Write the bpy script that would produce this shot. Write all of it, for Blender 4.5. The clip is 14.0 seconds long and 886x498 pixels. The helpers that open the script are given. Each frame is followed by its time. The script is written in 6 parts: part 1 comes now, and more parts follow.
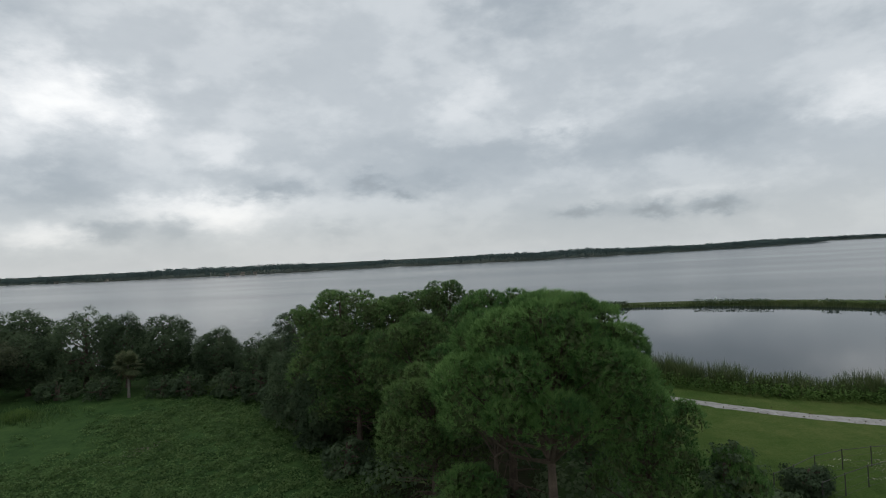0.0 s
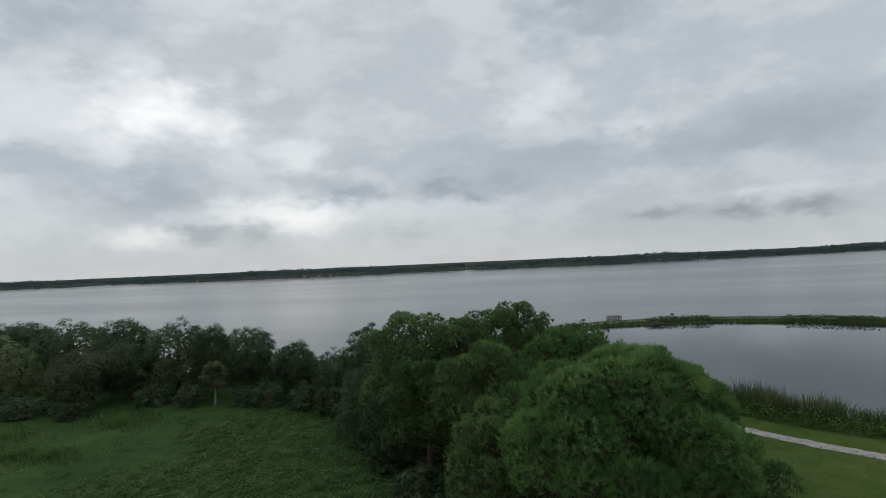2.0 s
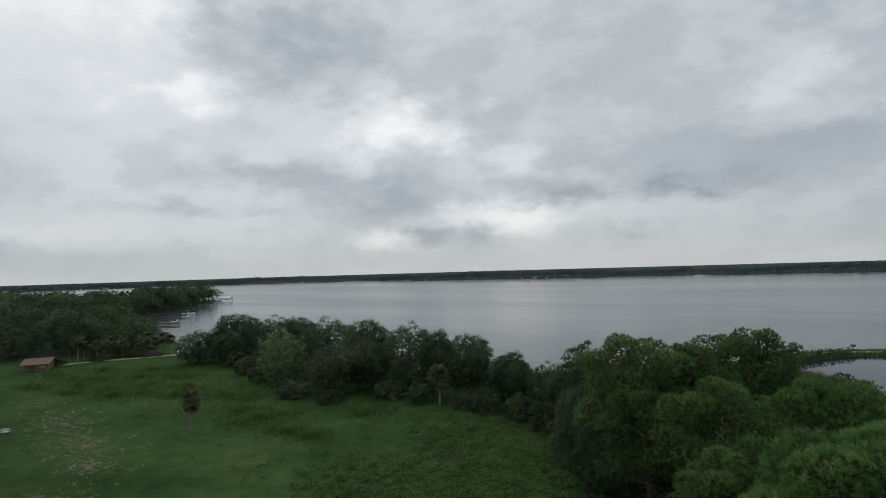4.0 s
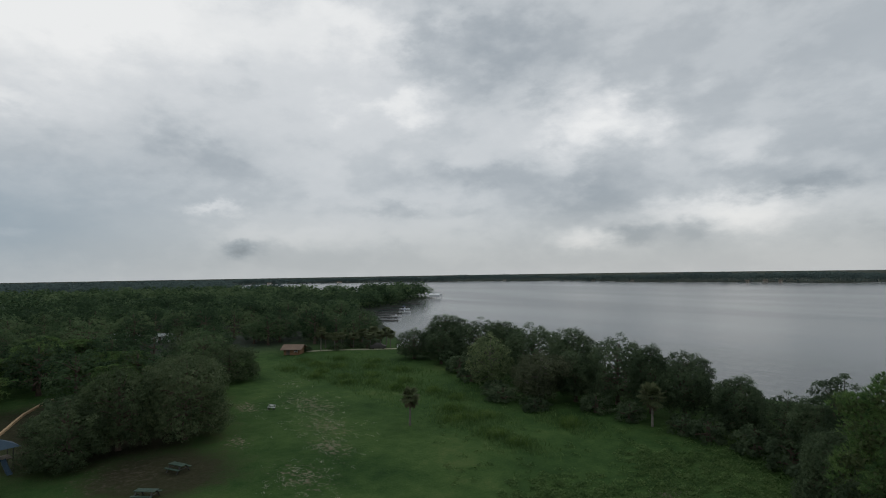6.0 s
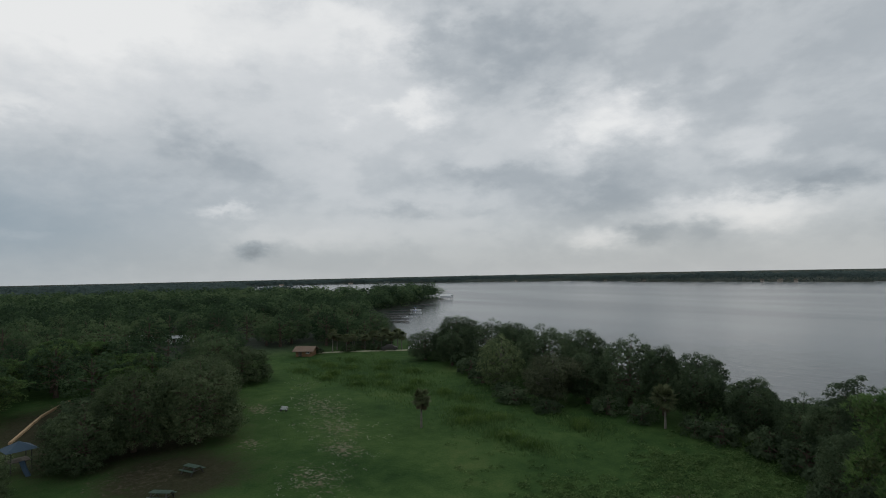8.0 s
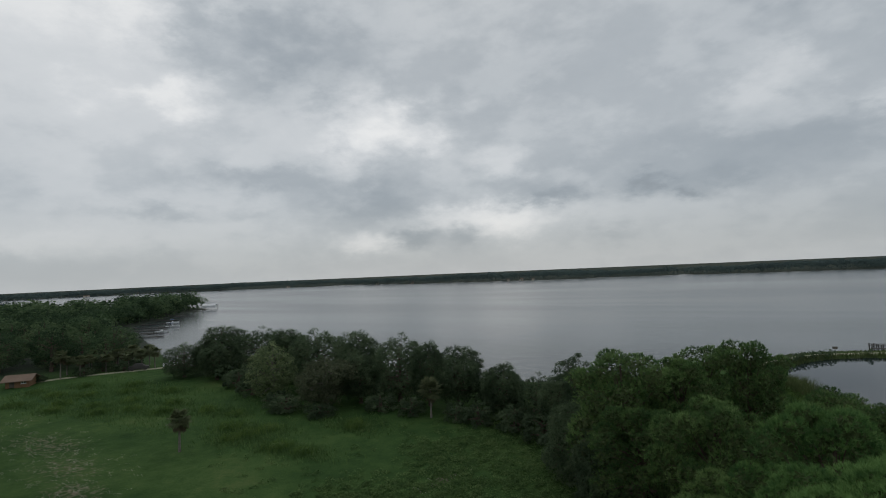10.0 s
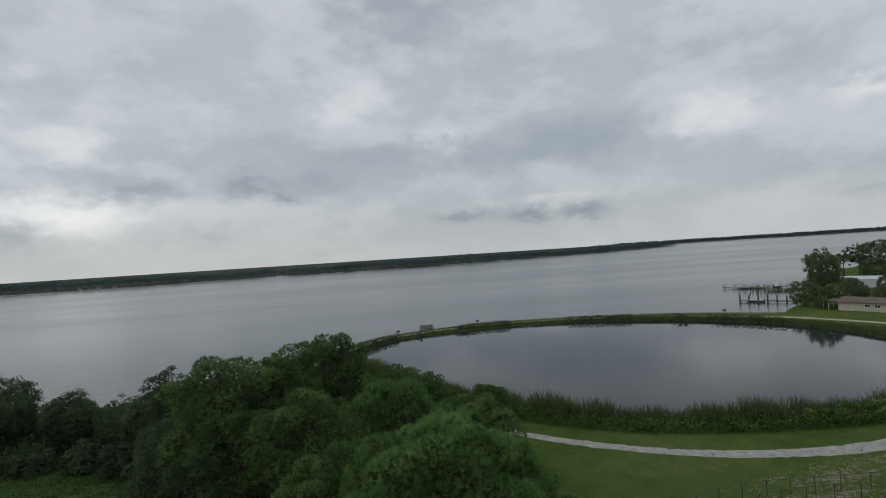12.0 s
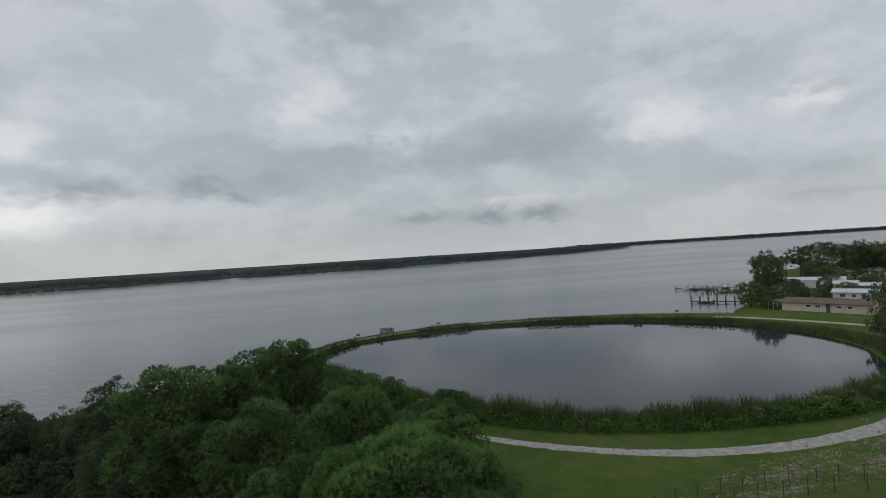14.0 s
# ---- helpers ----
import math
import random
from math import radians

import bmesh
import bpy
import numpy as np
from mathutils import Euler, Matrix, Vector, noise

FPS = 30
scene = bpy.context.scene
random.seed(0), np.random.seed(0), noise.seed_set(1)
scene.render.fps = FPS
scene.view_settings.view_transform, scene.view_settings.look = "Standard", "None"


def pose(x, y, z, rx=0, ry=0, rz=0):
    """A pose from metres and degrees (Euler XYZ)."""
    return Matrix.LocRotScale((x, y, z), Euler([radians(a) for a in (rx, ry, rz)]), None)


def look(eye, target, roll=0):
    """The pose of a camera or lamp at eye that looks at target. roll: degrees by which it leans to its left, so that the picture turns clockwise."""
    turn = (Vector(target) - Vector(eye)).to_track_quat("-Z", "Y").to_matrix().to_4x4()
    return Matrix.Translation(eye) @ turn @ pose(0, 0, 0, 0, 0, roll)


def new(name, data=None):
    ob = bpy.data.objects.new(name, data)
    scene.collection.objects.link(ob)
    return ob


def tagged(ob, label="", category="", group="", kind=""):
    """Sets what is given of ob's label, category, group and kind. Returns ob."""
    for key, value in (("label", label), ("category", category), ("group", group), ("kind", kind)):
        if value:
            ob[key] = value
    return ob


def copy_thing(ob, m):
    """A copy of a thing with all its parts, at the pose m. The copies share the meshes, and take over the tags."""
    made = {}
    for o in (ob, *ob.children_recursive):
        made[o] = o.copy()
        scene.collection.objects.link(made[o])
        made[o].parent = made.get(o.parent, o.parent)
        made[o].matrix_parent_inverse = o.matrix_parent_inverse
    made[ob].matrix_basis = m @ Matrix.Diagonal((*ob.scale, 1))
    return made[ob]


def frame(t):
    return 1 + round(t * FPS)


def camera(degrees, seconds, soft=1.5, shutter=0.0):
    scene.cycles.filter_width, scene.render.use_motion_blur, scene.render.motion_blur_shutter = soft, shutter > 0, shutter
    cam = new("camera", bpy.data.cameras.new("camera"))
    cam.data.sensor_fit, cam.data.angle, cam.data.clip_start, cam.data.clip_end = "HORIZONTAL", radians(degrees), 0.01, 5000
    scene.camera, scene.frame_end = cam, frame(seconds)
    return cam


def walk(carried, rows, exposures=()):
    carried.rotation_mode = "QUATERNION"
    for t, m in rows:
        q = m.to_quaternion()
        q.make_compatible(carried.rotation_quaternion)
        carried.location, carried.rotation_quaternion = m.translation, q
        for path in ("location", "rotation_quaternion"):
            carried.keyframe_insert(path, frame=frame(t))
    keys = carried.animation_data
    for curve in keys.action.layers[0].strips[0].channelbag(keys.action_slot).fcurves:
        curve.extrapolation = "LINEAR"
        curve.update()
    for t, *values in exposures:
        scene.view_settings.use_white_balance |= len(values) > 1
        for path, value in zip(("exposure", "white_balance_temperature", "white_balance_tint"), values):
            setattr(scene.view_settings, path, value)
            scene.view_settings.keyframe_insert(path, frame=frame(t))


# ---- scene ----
cam = camera(79.16, 14.0, soft=1.0)
# seconds, x, y, z, then the turn of the hovering drone in degrees
PATH = [
    (0.0, 0.04, -0.10, 14.91, 90.69, 2.82, 4.03),
    (0.5, 0.08, -0.11, 15.25, 90.79, 2.77, 4.14),
    (1.0, 0.06, -0.09, 15.70, 90.84, 2.81, 4.19),
    (1.5, 0.08, -0.06, 16.27, 90.98, 2.70, 6.40),
    (2.0, 0.09, 0.03, 16.77, 91.30, 2.58, 11.50),
    (2.5, 0.25, 0.15, 17.31, 91.70, 2.47, 19.20),
    (3.0, 0.50, 0.20, 17.66, 92.01, 2.16, 26.21),
    (5.5, 0.00, -0.36, 19.54, 92.48, 1.13, 47.98),
    (6.0, -0.05, -0.36, 19.85, 92.59, 0.85, 55.54),
    (6.5, -0.09, -0.35, 19.89, 92.71, 0.81, 57.86),
    (7.0, -0.04, -0.38, 20.10, 92.62, 0.97, 59.11),
    (9.5, 0.11, -0.28, 19.82, 92.66, 2.01, 41.79),
    (10.0, 0.07, -0.29, 19.78, 92.44, 2.48, 32.87),
    (10.5, 0.07, -0.32, 19.75, 91.95, 3.14, 20.96),
    (11.0, 0.08, -0.18, 19.73, 91.24, 3.49, 6.64),
    (11.5, 0.01, -0.06, 19.71, 90.69, 3.63, -3.95),
    (12.0, -0.07, 0.08, 19.76, 90.46, 3.59, -8.22),
    (12.5, -0.07, 0.19, 19.76, 90.44, 3.69, -10.24),
    (13.0, -0.07, 0.33, 19.88, 90.34, 3.61, -11.23),
    (13.5, -0.09, 0.47, 19.93, 90.38, 3.66, -11.86),
    (14.0, -0.11, 0.63, 19.96, 90.37, 3.56, -12.48),
]
walk(cam, [(t, pose(x, y, z, rx, ry, rz)) for t, x, y, z, rx, ry, rz in PATH],
     [(0.0, 0.12), (1.5, 0.1), (3.0, 0.05), (6.5, -0.17), (9.5, -0.2), (11.0, -0.14), (12.0, -0.06), (14.0, -0.07)])

# ---- light: an overcast sky ----
sun_data = bpy.data.lights.new("sun", "SUN")
sun_data.energy, sun_data.angle, sun_data.color = 0.5, radians(25), (1.0, 0.96, 0.9)
sun_ob = new("sun", sun_data)
SUN_AZ, SUN_EL = radians(-28), radians(38)
sun_dir = Vector((math.sin(SUN_AZ) * math.cos(SUN_EL), math.cos(SUN_AZ) * math.cos(SUN_EL), math.sin(SUN_EL)))
sun_ob.matrix_world = look(tuple(sun_dir * 60), (0, 0, 0))

world = bpy.data.worlds.new("overcast_sky")
scene.world = world
world.use_nodes = True
wt = world.node_tree
wt.nodes.clear()


def wire(tree, node, key, value):
    """Sets or links one input of a node."""
    if isinstance(value, bpy.types.NodeSocket):
        tree.links.new(value, node.inputs[key])
    else:
        node.inputs[key].default_value = value


def math_node(tree, op, a, b=None, c=None, clamp=False):
    n = tree.nodes.new("ShaderNodeMath")
    n.operation, n.use_clamp = op, clamp
    for i, v in enumerate((a, b, c)):
        if v is not None:
            wire(tree, n, i, v)
    return n.outputs[0]


def noise_node(tree, vector, scale, detail=4.0, rough=0.55, distort=0.0):
    n = tree.nodes.new("ShaderNodeTexNoise")
    if vector is not None:
        tree.links.new(vector, n.inputs["Vector"])
    n.inputs["Scale"].default_value, n.inputs["Detail"].default_value = scale, detail
    n.inputs["Roughness"].default_value, n.inputs["Distortion"].default_value = rough, distort
    return n


def ramp_node(tree, fac, stops):
    n = tree.nodes.new("ShaderNodeValToRGB")
    tree.links.new(fac, n.inputs[0])
    while len(n.color_ramp.elements) < len(stops):
        n.color_ramp.elements.new(0.5)
    for el, (p, col) in zip(n.color_ramp.elements, stops):
        el.position, el.color = p, (*col, 1.0)
    return n.outputs[0]


def map_range(tree, v, a, b, c, d, smooth=False):
    n = tree.nodes.new("ShaderNodeMapRange")
    n.interpolation_type = "SMOOTHSTEP" if smooth else "LINEAR"
    for i, q in enumerate((v, a, b, c, d)):
        wire(tree, n, i, q)
    return n.outputs[0]


def build_sky():
    M = lambda op, a, b=None, c=None: math_node(wt, op, a, b, c)
    tc = wt.nodes.new("ShaderNodeTexCoord")
    sep = wt.nodes.new("ShaderNodeSeparateXYZ")
    wt.links.new(tc.outputs["Generated"], sep.inputs[0])
    dx, dy, dz = sep.outputs
    # the cloud deck, seen from below: directions meet a curved layer
    depth = M("ADD", M("MAXIMUM", dz, 0.0), 0.26)
    com = wt.nodes.new("ShaderNodeCombineXYZ")
    wt.links.new(M("DIVIDE", dx, depth), com.inputs[0])
    wt.links.new(M("DIVIDE", dy, depth), com.inputs[1])
    deck = com.outputs[0]
    flat = wt.nodes.new("ShaderNodeMapping")
    flat.inputs["Scale"].default_value = (1.0, 1.0, 1.9)
    wt.links.new(tc.outputs["Generated"], flat.inputs[0])
    puffs = flat.outputs[0]
    warp = noise_node(wt, puffs, 9.0, 6.0, 0.58)
    wsep = wt.nodes.new("ShaderNodeSeparateColor")
    wt.links.new(warp.outputs["Color"], wsep.inputs[0])
    az = M("MULTIPLY", M("ARCTAN2", dx, dy), 57.2958)
    el = M("MULTIPLY", M("ARCSINE", dz), 57.2958)
    reach = M("MULTIPLY_ADD", M("MAXIMUM", el, 0.0), 0.36, 0.9)
    az_w = M("ADD", az, M("MULTIPLY", M("SUBTRACT", wsep.outputs[0], 0.5), M("MULTIPLY", reach, 2.4)))
    el_w = M("ADD", el, M("MULTIPLY", M("SUBTRACT", wsep.outputs[1], 0.5), M("MULTIPLY", reach, 1.3)))
    curl = noise_node(wt, puffs, 34.0, 4.0, 0.6)
    csep = wt.nodes.new("ShaderNodeSeparateColor")
    wt.links.new(curl.outputs["Color"], csep.inputs[0])
    az_w = M("MULTIPLY_ADD", M("SUBTRACT", csep.outputs[0], 0.5), 2.6, az_w)
    el_w = M("MULTIPLY_ADD", M("SUBTRACT", csep.outputs[1], 0.5), 1.5, el_w)
    big = noise_node(wt, deck, 0.8, 2.0, 0.5, 0.2).outputs["Fac"]
    mid = noise_node(wt, puffs, 6.5, 8.0, 0.55, 0.1).outputs["Fac"]
    fine = noise_node(wt, puffs, 24.0, 5.0, 0.55, 0.0).outputs["Fac"]
    # where the banks and the gaps lie
    place = None
    for a, e, wa, we, amount in CLOUDS:
        da = M("DIVIDE", M("SUBTRACT", az_w, a), wa)
        de = M("DIVIDE", M("SUBTRACT", el_w, e), we)
        g = M("EXPONENT", M("MULTIPLY", M("MULTIPLY_ADD", da, da, M("MULTIPLY", de, de)), -0.8))
        place = M("MULTIPLY", g, amount) if place is None else M("MULTIPLY_ADD", g, amount, place)
    # billows: the banks break along rounded, ragged edges
    field = M("MULTIPLY_ADD", place, 0.9, M("MULTIPLY_ADD", fine, 0.15, M("ADD", mid, 0.045)))
    heap = map_range(wt, field, 0.50, 0.72, -0.5, 0.5, True)
    near_horizon = map_range(wt, el, 0.5, 7.0, 0.4, 1.0)
    tone = M("MULTIPLY", M("MULTIPLY_ADD", M("SUBTRACT", big, 0.5), 0.12, M("MULTIPLY", heap, 0.115)), near_horizon)
    tone = M("MULTIPLY_ADD", M("SUBTRACT", fine, 0.5), M("MULTIPLY", near_horizon, 0.06), tone)
    tone = M("MULTIPLY_ADD", place, 1.35, tone)
    lum = M("ADD", tone, 0.5)
    col = ramp_node(wt, lum, [(0.0, (0.22, 0.253, 0.288)), (0.25, (0.36, 0.408, 0.452)), (0.5, (0.55, 0.592, 0.627)),
                              (0.75, (0.738, 0.766, 0.79)), (1.0, (0.945, 0.955, 0.955))])
    warm = wt.nodes.new("ShaderNodeMix")
    warm.data_type, warm.blend_type = "RGBA", "MULTIPLY"
    wt.links.new(map_range(wt, el, 9.0, 0.5, 0.0, 0.8, True), warm.inputs[0])
    wt.links.new(col, warm.inputs[6])
    warm.inputs[7].default_value = (1.03, 1.0, 0.955, 1)
    # rain haze far to the west is bluer
    haze = wt.nodes.new("ShaderNodeMix")
    haze.data_type = "RGBA"
    ha, he = M("DIVIDE", M("SUBTRACT", az_w, -101.0), 17.0), M("DIVIDE", M("SUBTRACT", el_w, 5.0), 5.0)
    wt.links.new(M("MULTIPLY", M("EXPONENT", M("MULTIPLY", M("ADD", M("MULTIPLY", ha, ha), M("MULTIPLY", he, he)), -1.0)), 0.9), haze.inputs[0])
    wt.links.new(warm.outputs[2], haze.inputs[6])
    haze.inputs[7].default_value = (0.3, 0.38, 0.45, 1)
    sky = wt.nodes.new("ShaderNodeTexSky")
    sky.sky_type, sky.sun_disc, sky.sun_elevation, sky.sun_rotation = "NISHITA", False, SUN_EL, SUN_AZ
    clear = wt.nodes.new("ShaderNodeBackground")
    wt.links.new(sky.outputs[0], clear.inputs[0])
    clear.inputs[1].default_value = 0.08
    cloud = wt.nodes.new("ShaderNodeBackground")
    wt.links.new(haze.outputs[2], cloud.inputs[0])
    cloud.inputs[1].default_value = 1.0
    mix = wt.nodes.new("ShaderNodeMixShader")
    mix.inputs[0].default_value = 0.96
    wt.links.new(clear.outputs[0], mix.inputs[1])
    wt.links.new(cloud.outputs[0], mix.inputs[2])
    out = wt.nodes.new("ShaderNodeOutputWorld")
    wt.links.new(mix.outputs[0], out.inputs[0])


# clouds over the lake: bearing, height above the horizon, half width, half height (degrees), lighter or darker
CLOUDS_WEST = [
    (-50.4, 22.5, 9, 5.2, -0.19), (-61.5, 17.5, 4.2, 1.3, 0.2), (-38.5, 14.4, 4.6, 1.7, 0.16), (-53.1, 9.9, 7.9, 1.3, -0.13),
    (-80, 11.2, 6.5, 2.4, -0.13), (-96, 21.5, 11.5, 5.5, 0.24), (-82, 25, 15, 4, 0.2), (-96, 14.4, 3, 1.1, 0.16), (-95.4, 4.2, 1.6, 0.4, 0.2),
    (-92, 24, 24, 9, 0.06), (-60, 17, 17, 9, 0.09), (-75.9, 2.7, 1.5, 0.7, -0.24), (-79, 6.4, 2.2, 0.4, 0.16), (-72, 4.3, 8, 0.9, 0.08), (-66, 26, 5, 3, 0.14), (-60, 6.5, 7, 0.5, -0.07),
]
CLOUDS_NORTH = [
    (-50, 1.5, 55, 2.2, -0.06),     (-27.7, 5.6, 6.5, 1.9, 0.28), (-39.9, 3.2, 2.8, 1.1, 0.22), (-30, 4.2, 2.1, 1.3, -0.23), (-36, 3.7, 2.8, 1.0, -0.2), (-40, 7.6, 6.4, 2.2, -0.15),
    (-24.6, 7.9, 6, 1.2, -0.1), (-20.6, 7.1, 2.6, 0.9, -0.16), (-27, 19, 10, 4, -0.06), (-39.7, 15.4, 5.5, 2.8, 0.16), (-26.7, 11.1, 3.2, 1.5, 0.13),
    (8, 20, 22, 7, -0.06), (-11.7, 7.4, 2.1, 0.9, -0.17), (-7.6, 6.5, 1.3, 0.5, -0.15), (2.5, 10.4, 21, 2.1, -0.11), (-5, 8.0, 4.3, 1.0, -0.1), (-1.6, 16, 3.4, 1.5, 0.1),
    (8.9, 12.9, 2.1, 1.3, 0.1), (6.6, 24.3, 5.2, 2.1, -0.1), (-14.9, 3.0, 2.6, 0.8, -0.06),
]
CLOUDS_EAST = [
    (14, 4.0, 26, 3.6, -0.075),     (35, 11.2, 3.8, 1.4, 0.16), (23.3, 10.7, 6.8, 2.4, -0.08), (23.3, 3.4, 2.0, 0.55, -0.18), (17.5, 3.6, 2.2, 0.55, -0.17), (10.7, 4.0, 2.2, 0.5, -0.14),
    (47.8, 11.2, 2.8, 0.7, 0.13), (38.8, 17.8, 6.6, 2.1, -0.07), (45.9, 6.2, 7, 1.6, -0.08), (49, 3.1, 3.9, 0.5, -0.07), (20, 5.2, 8, 0.5, 0.06),
]
CLOUDS = CLOUDS_WEST + CLOUDS_NORTH + CLOUDS_EAST
build_sky()

# ---- materials ----


def material(name, rough=0.9, spec=0.3):
    m = bpy.data.materials.new(name)
    m.use_nodes = True
    b = m.node_tree.nodes["Principled BSDF"]
    b.inputs["Roughness"].default_value, b.inputs["Specular IOR Level"].default_value = rough, spec
    return m, m.node_tree, b


def position(tree):
    return tree.nodes.new("ShaderNodeNewGeometry").outputs["Position"]


def bump(tree, bsdf, height, strength, distance):
    n = tree.nodes.new("ShaderNodeBump")
    n.inputs["Strength"].default_value, n.inputs["Distance"].default_value = strength, distance
    tree.links.new(height, n.inputs["Height"])
    tree.links.new(n.outputs[0], bsdf.inputs["Normal"])


def leaf_material(name, dark, mid, light, through_light=0.25, clump_scale=0.55, each=0.45, by_tree=0.25):
    """Leaves: tone varies by leaf, by clump and by tree."""
    m, t, b = material(name, 0.75, 0.07)
    geo = t.nodes.new("ShaderNodeNewGeometry")
    info = t.nodes.new("ShaderNodeObjectInfo")
    clump = noise_node(t, geo.outputs["Position"], clump_scale, 3.0, 0.6).outputs["Fac"]
    clump = map_range(t, clump, 0.3, 0.7, 0.0, 1.0)
    v = math_node(t, "MULTIPLY_ADD", geo.outputs["Random Per Island"], each, math_node(t, "MULTIPLY", clump, 0.95 - each))
    v = math_node(t, "MULTIPLY_ADD", math_node(t, "SUBTRACT", info.outputs["Random"], 0.5), by_tree, v)
    tone = t.nodes.new("ShaderNodeAttribute")
    tone.attribute_name = "crown_tone"
    v = math_node(t, "ADD", v, tone.outputs["Fac"])
    col = ramp_node(t, v, [(0.15, dark), (0.5, mid), (0.85, light)])
    t.links.new(col, b.inputs["Base Color"])
    tr = t.nodes.new("ShaderNodeBsdfTranslucent")
    t.links.new(col, tr.inputs[0])
    mx = t.nodes.new("ShaderNodeMixShader")
    mx.inputs[0].default_value = through_light
    t.links.new(b.outputs[0], mx.inputs[1])
    t.links.new(tr.outputs[0], mx.inputs[2])
    t.links.new(mx.outputs[0], t.nodes["Material Output"].inputs[0])
    return m


def mottled(name, stops, scale=1.0, fine=14.0, rough=0.85, spec=0.3, relief=0.3, relief_size=0.02):
    """A surface whose colour wanders at two scales, with fine relief."""
    m, t, b = material(name, rough, spec)
    p = position(t)
    a = noise_node(t, p, scale, 4.0).outputs["Fac"]
    f = noise_node(t, p, fine, 5.0, 0.65).outputs["Fac"]
    v = math_node(t, "ADD", math_node(t, "MULTIPLY", a, 0.6), math_node(t, "MULTIPLY", f, 0.4))
    t.links.new(ramp_node(t, v, stops), b.inputs["Base Color"])
    bump(t, b, f, relief, relief_size)
    return m


MAT = {}
MAT["pine"] = leaf_material("pine_needles", (0.064, 0.134, 0.046), (0.122, 0.228, 0.071), (0.185, 0.308, 0.102), 0.42, 0.8, 0.2)
MAT["old_pine"] = leaf_material("old_pine_needles", (0.06, 0.115, 0.043), (0.114, 0.194, 0.066), (0.175, 0.265, 0.095), 0.42, 0.6, 0.2, 0.3)
# darker copy of the needles: shade inside the crown, put into the colour
MAT["pine_inner_shade"] = leaf_material("shaded_inner_needles", (0.06, 0.088, 0.036), (0.09, 0.125, 0.05), (0.125, 0.155, 0.068), 0.35, 1.2, 0.4)
MAT["oak"] = leaf_material("oak_leaves", (0.049, 0.074, 0.041), (0.082, 0.12, 0.064), (0.127, 0.172, 0.093), 0.42, 0.45, 0.2)
MAT["wood_leaf"] = leaf_material("woodland_leaves", (0.034, 0.062, 0.031), (0.074, 0.122, 0.058), (0.128, 0.182, 0.087), 0.42, 0.13, 0.2, 0.7)
MAT["willow"] = leaf_material("willow_leaves", (0.11, 0.15, 0.075), (0.195, 0.25, 0.12), (0.27, 0.32, 0.165), 0.45)
MAT["grey_tree"] = leaf_material("grey_leaves", (0.07, 0.085, 0.05), (0.12, 0.14, 0.08), (0.17, 0.19, 0.115), 0.4)
MAT["dull_oak"] = leaf_material("dull_oak_leaves", (0.046, 0.068, 0.036), (0.08, 0.114, 0.056), (0.145, 0.18, 0.096), 0.42, 0.5, 0.35, 0.3)
MAT["lakeside_oak"] = leaf_material("lakeside_oak_leaves", (0.07, 0.1, 0.052), (0.12, 0.165, 0.08), (0.19, 0.235, 0.12), 0.45, 0.35, 0.3)
MAT["palm"] = leaf_material("palm_fronds", (0.08, 0.10, 0.05), (0.13, 0.155, 0.078), (0.19, 0.21, 0.115), 0.35)
MAT["dead_palm"] = leaf_material("dry_palm_fronds", (0.08, 0.07, 0.045), (0.13, 0.11, 0.07), (0.18, 0.15, 0.09))
MAT["reed"] = leaf_material("reeds", (0.055, 0.08, 0.03), (0.098, 0.13, 0.05), (0.15, 0.17, 0.08), 0.35)
MAT["shrub"] = leaf_material("bright_shrub_leaves", (0.062, 0.112, 0.03), (0.105, 0.178, 0.046), (0.165, 0.245, 0.072), 0.38)
MAT["weed"] = leaf_material("field_weeds", (0.058, 0.104, 0.036), (0.092, 0.16, 0.053), (0.14, 0.21, 0.076), 0.4)
# pale blue-grey of distance haze is mixed into these leaf colours
MAT["hazed_far_wood"] = leaf_material("hazed_far_woods", (0.082, 0.116, 0.114), (0.098, 0.138, 0.132), (0.114, 0.158, 0.144), 0.5, 0.02, 0.12)
MAT["bark"] = mottled("pine_bark", [(0.3, (0.05, 0.038, 0.03)), (0.6, (0.12, 0.09, 0.07)), (0.8, (0.2, 0.16, 0.13))], 1.5, 9.0, 0.95, 0.2, 0.8, 0.04)
MAT["pale_bark"] = mottled("weathered_bark", [(0.3, (0.10, 0.09, 0.075)), (0.7, (0.24, 0.22, 0.19))], 1.5, 12.0, 0.95, 0.2, 0.6, 0.03)


